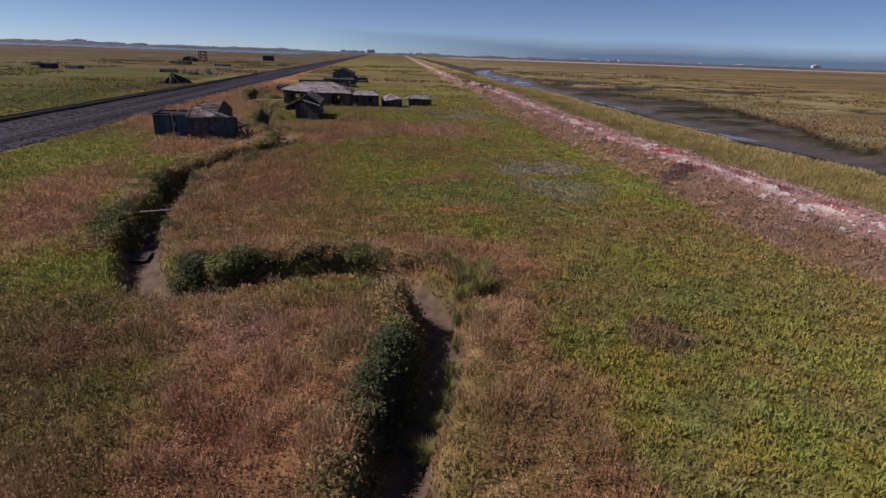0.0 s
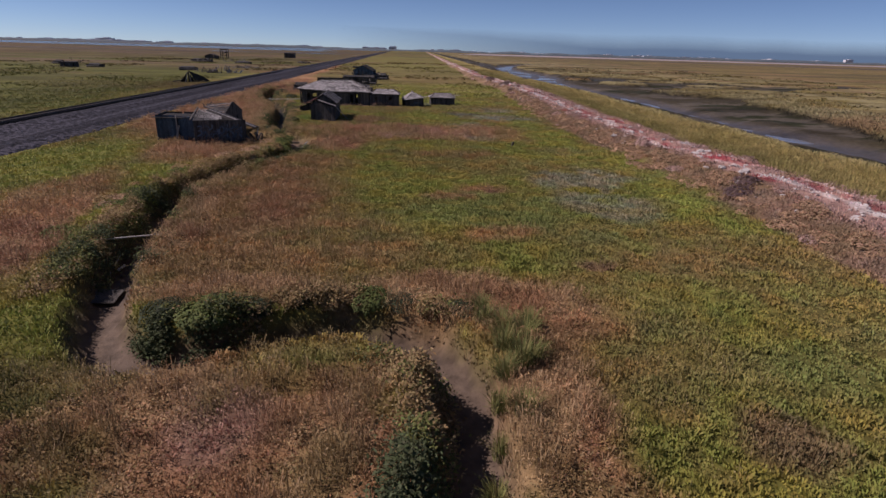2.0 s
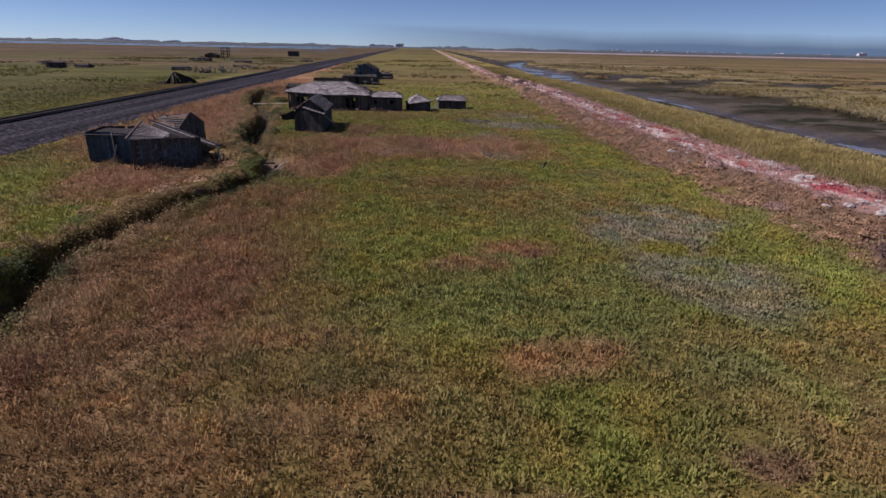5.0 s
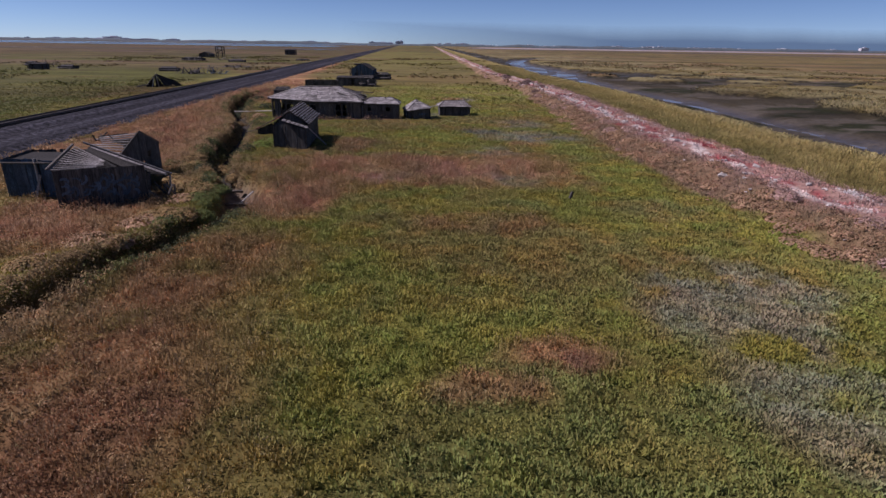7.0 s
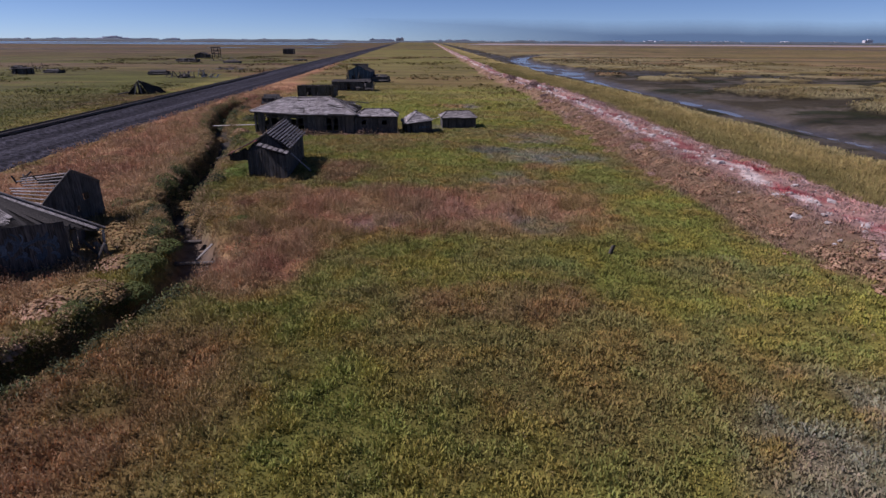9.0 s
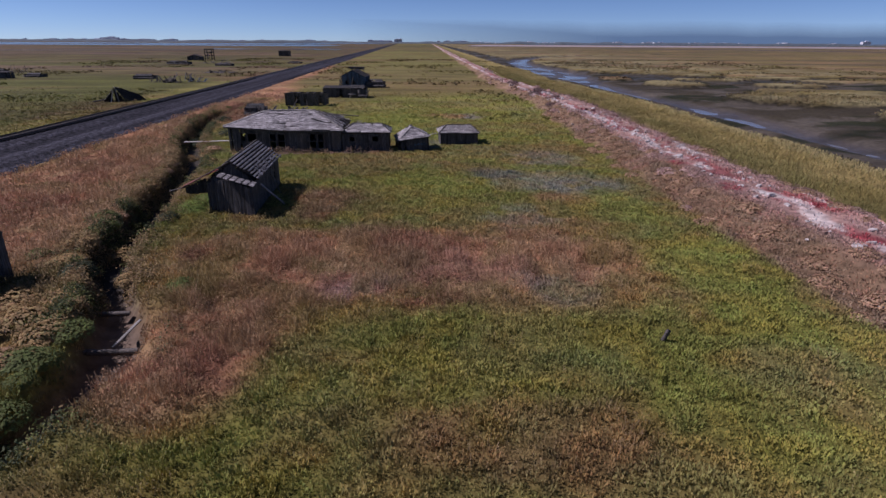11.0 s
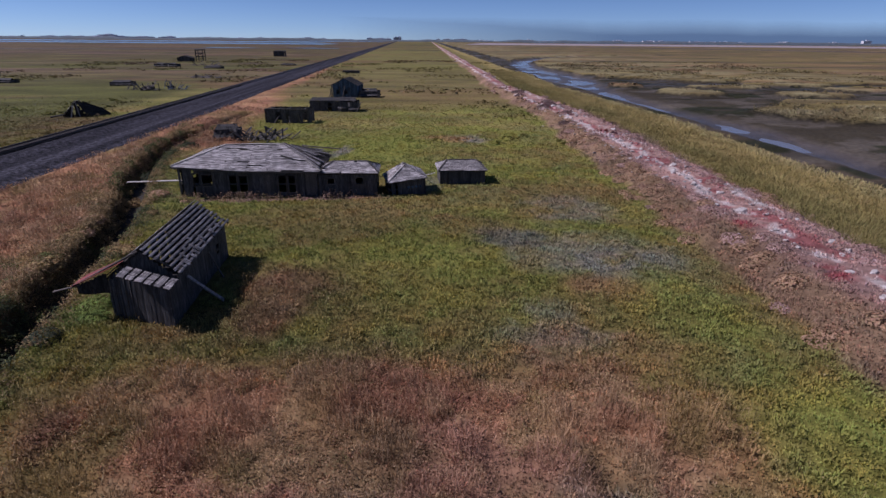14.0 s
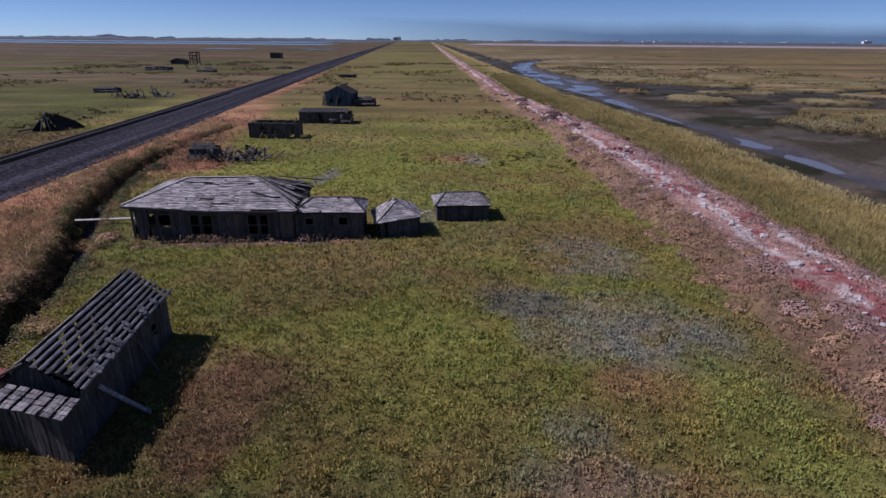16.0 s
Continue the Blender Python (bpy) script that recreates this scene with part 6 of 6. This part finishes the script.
single_board("wooden_platform", "grey wooden platform fallen into the ditch", "platform", (-14.9, 29.0, -0.75), (-12.8, 29.4, -0.95), 1.5, 0.08, M_BEAM)
single_board("ditch_post", "short weathered post standing in the ditch mud", "post", (-0.2, 13.2, -1.2), (-0.15, 13.15, -0.35), 0.16, 0.16, M_PALE)
single_board("marker_post", "short weathered post standing in the marsh", "post", (10.5, 67.8, -0.1), (10.6, 67.7, 0.5), 0.2, 0.16, M_BEAM)
heap("ditch_debris", "broken pale boards lying in the ditch mud", -14.2, 32.3, 0.9, 2.6, 14, 0.4, [M_PALE, M_BEAM], 12)

# ---- far distance ----
def pond(x0, x1, y0, y1):
    n = 24
    t = np.linspace(0, 1, n)
    a = np.column_stack([x0 + (x1 - x0) * t, y0 + 40 * fbm(t * 9, t * 0, 1.0, int(y0), 3), np.full(n, 0.35)])
    b = np.column_stack([x0 + (x1 - x0) * t, y1 + 40 * fbm(t * 9, t * 0 + 5, 1.0, int(y1), 3), np.full(n, 0.35)])
    k = np.arange(n - 1)
    ob = new("salt_pond", mesh_from("salt_pond", np.vstack([a, b]), np.stack([k, k + 1, k + n + 1, k + n], 1), M_POND))
    tagged(ob, "pale far-off salt pond reflecting the sky", "water", kind="structure")


def strip(name, line, half, z, mat, label, category):
    p = spline(line, 60.0)
    nrm = np.stack([-np.gradient(p[:, 1]), np.gradient(p[:, 0])], 1)
    nrm /= np.linalg.norm(nrm, axis=1)[:, None]
    n = len(p)
    rows = [np.column_stack([p + nrm * half * s, np.full(n, zz)]) for s, zz in ((-1.6, -0.3), (-0.7, z), (0.7, z), (1.6, -0.3))]
    k = np.arange(n - 1)
    f = np.vstack([np.stack([k + r * n, k + 1 + r * n, k + 1 + (r + 1) * n, k + (r + 1) * n], 1) for r in range(3)])
    tagged(new(name, mesh_from(name, np.vstack(rows), f, mat)), label, category, kind="structure")


M_DIKE = rough_stuff("dark_dike_soil", (0.12, 0.09, 0.065), (0.05, 0.04, 0.03), 0.3, 0.95, 0.05)
M_SALT = rough_stuff("pink_salt_flat", (0.36, 0.295, 0.295), (0.24, 0.20, 0.20), 0.03, 0.9, 0.0)
strip("far_dike", [(120, 1750), (317, 1424), (587, 1182), (700, 960), (1200, 760)], 5, 1.6, M_DIKE, "dark earth dike across the far marsh", "dike")
strip("far_dike", [(-1400, 700), (-700, 690), (-311, 800), (-120, 1150)], 4, 1.2, M_DIKE, "dark earth dike west of the railway", "dike")
strip("salt_flat", [(200, 2500), (1500, 2300), (3800, 1900)], 420, 0.5, M_SALT, "pale pinkish salt flat near the far shore", "salt flat")
pond(600, 2600, 3300, 3900)
pond(-2600, -260, 1500, 1850)
pond(-3600, -420, 2200, 2900)
pond(-900, -250, 3200, 3900)
pond(-330, -130, 900, 935)
# haze put into a glowing colour; the strip thins out upward and westward
M_HILL, hn, hl, hb = material("hazy_hills_glow")
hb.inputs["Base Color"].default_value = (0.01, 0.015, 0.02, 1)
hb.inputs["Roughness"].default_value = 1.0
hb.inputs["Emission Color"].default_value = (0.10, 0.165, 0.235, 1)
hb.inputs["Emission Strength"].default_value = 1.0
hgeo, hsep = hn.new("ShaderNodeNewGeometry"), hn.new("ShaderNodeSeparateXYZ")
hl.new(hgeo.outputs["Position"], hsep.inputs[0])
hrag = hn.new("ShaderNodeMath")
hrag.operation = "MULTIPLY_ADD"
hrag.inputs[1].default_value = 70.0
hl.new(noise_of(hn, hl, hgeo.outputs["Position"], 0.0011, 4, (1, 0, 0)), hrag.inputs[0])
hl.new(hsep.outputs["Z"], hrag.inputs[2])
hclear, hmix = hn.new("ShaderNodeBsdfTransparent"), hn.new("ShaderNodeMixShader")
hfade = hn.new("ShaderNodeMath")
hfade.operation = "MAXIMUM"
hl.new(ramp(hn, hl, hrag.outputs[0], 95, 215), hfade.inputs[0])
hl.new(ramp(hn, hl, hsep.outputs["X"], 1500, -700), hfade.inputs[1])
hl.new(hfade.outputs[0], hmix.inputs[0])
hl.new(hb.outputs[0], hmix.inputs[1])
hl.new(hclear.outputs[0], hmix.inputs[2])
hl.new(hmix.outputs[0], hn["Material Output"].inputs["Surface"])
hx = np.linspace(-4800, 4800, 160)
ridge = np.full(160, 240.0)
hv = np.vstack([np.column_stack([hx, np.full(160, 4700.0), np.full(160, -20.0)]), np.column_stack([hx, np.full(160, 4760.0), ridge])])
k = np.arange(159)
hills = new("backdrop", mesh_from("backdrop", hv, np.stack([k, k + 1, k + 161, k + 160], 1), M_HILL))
tagged(hills, "strip with blue haze in its glow, for hills beyond the bay", "backdrop", kind="structure")
M_TOWN = rough_stuff("far_pale_walls", (0.75, 0.75, 0.78), (0.5, 0.5, 0.55), 0.05, 0.9, 0.0)
# tree colour is shifted to blue-grey to stand for haze
M_TREES = rough_stuff("far_hazed_trees", (0.13, 0.155, 0.17), (0.08, 0.10, 0.115), 0.05, 0.95, 0.0)


def town_block(x, y, w, h, mat=None):
    bm = bmesh.new()
    bmesh.ops.create_cube(bm, size=1)
    bmesh.ops.scale(bm, vec=(w, 30, h), verts=bm.verts)
    bmesh.ops.translate(bm, vec=(0, 0, h / 2 - 2), verts=bm.verts)
    top = bmesh.ops.create_cube(bm, size=1)["verts"]
    bmesh.ops.scale(bm, vec=(w * 0.4, 12, h * 0.2), verts=top)
    bmesh.ops.translate(bm, vec=(w * 0.1, 0, h * 1.08 - 2), verts=top)
    me = bpy.data.meshes.new("far_building")
    bm.to_mesh(me)
    bm.free()
    me.materials.append(mat or M_TOWN)
    ob = new("far_building", me)
    ob.location = (x, y, 0)
    tagged(ob, "pale building on the hazy far shore", "building", "far shore buildings")


for i in range(90):
    x = q.uniform(-3300, 3500)
    town_block(x, q.uniform(4300, 4600), q.uniform(25, 110), q.uniform(8, 22))
for x, w, h in ((-430, 40, 24), (-395, 35, 20), (-300, 60, 20), (-240, 30, 30), (-215, 35, 32), (-900, 60, 20), (-960, 90, 16), (-2330, 130, 32), (-2240, 80, 22), (-2100, 200, 20), (3300, 60, 34), (3050, 70, 20)):
    town_block(x, 4450, w, h)
tree_v = np.linspace(-4700, 4700, 500)
th = 6 + 16 * fbm(tree_v, tree_v * 0, 160, 14, 5)
tv = np.vstack([np.column_stack([tree_v, np.full(500, 4250.0), np.full(500, -5.0)]), np.column_stack([tree_v, np.full(500, 4262.0), th]), np.column_stack([tree_v, np.full(500, 4300.0), np.full(500, -5.0)])])
k = np.arange(499)
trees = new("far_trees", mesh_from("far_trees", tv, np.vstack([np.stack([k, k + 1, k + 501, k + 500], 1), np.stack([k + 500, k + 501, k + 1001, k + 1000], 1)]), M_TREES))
tagged(trees, "dark line of far-off trees on the shore, blue haze in its colour", "trees", kind="stuff")
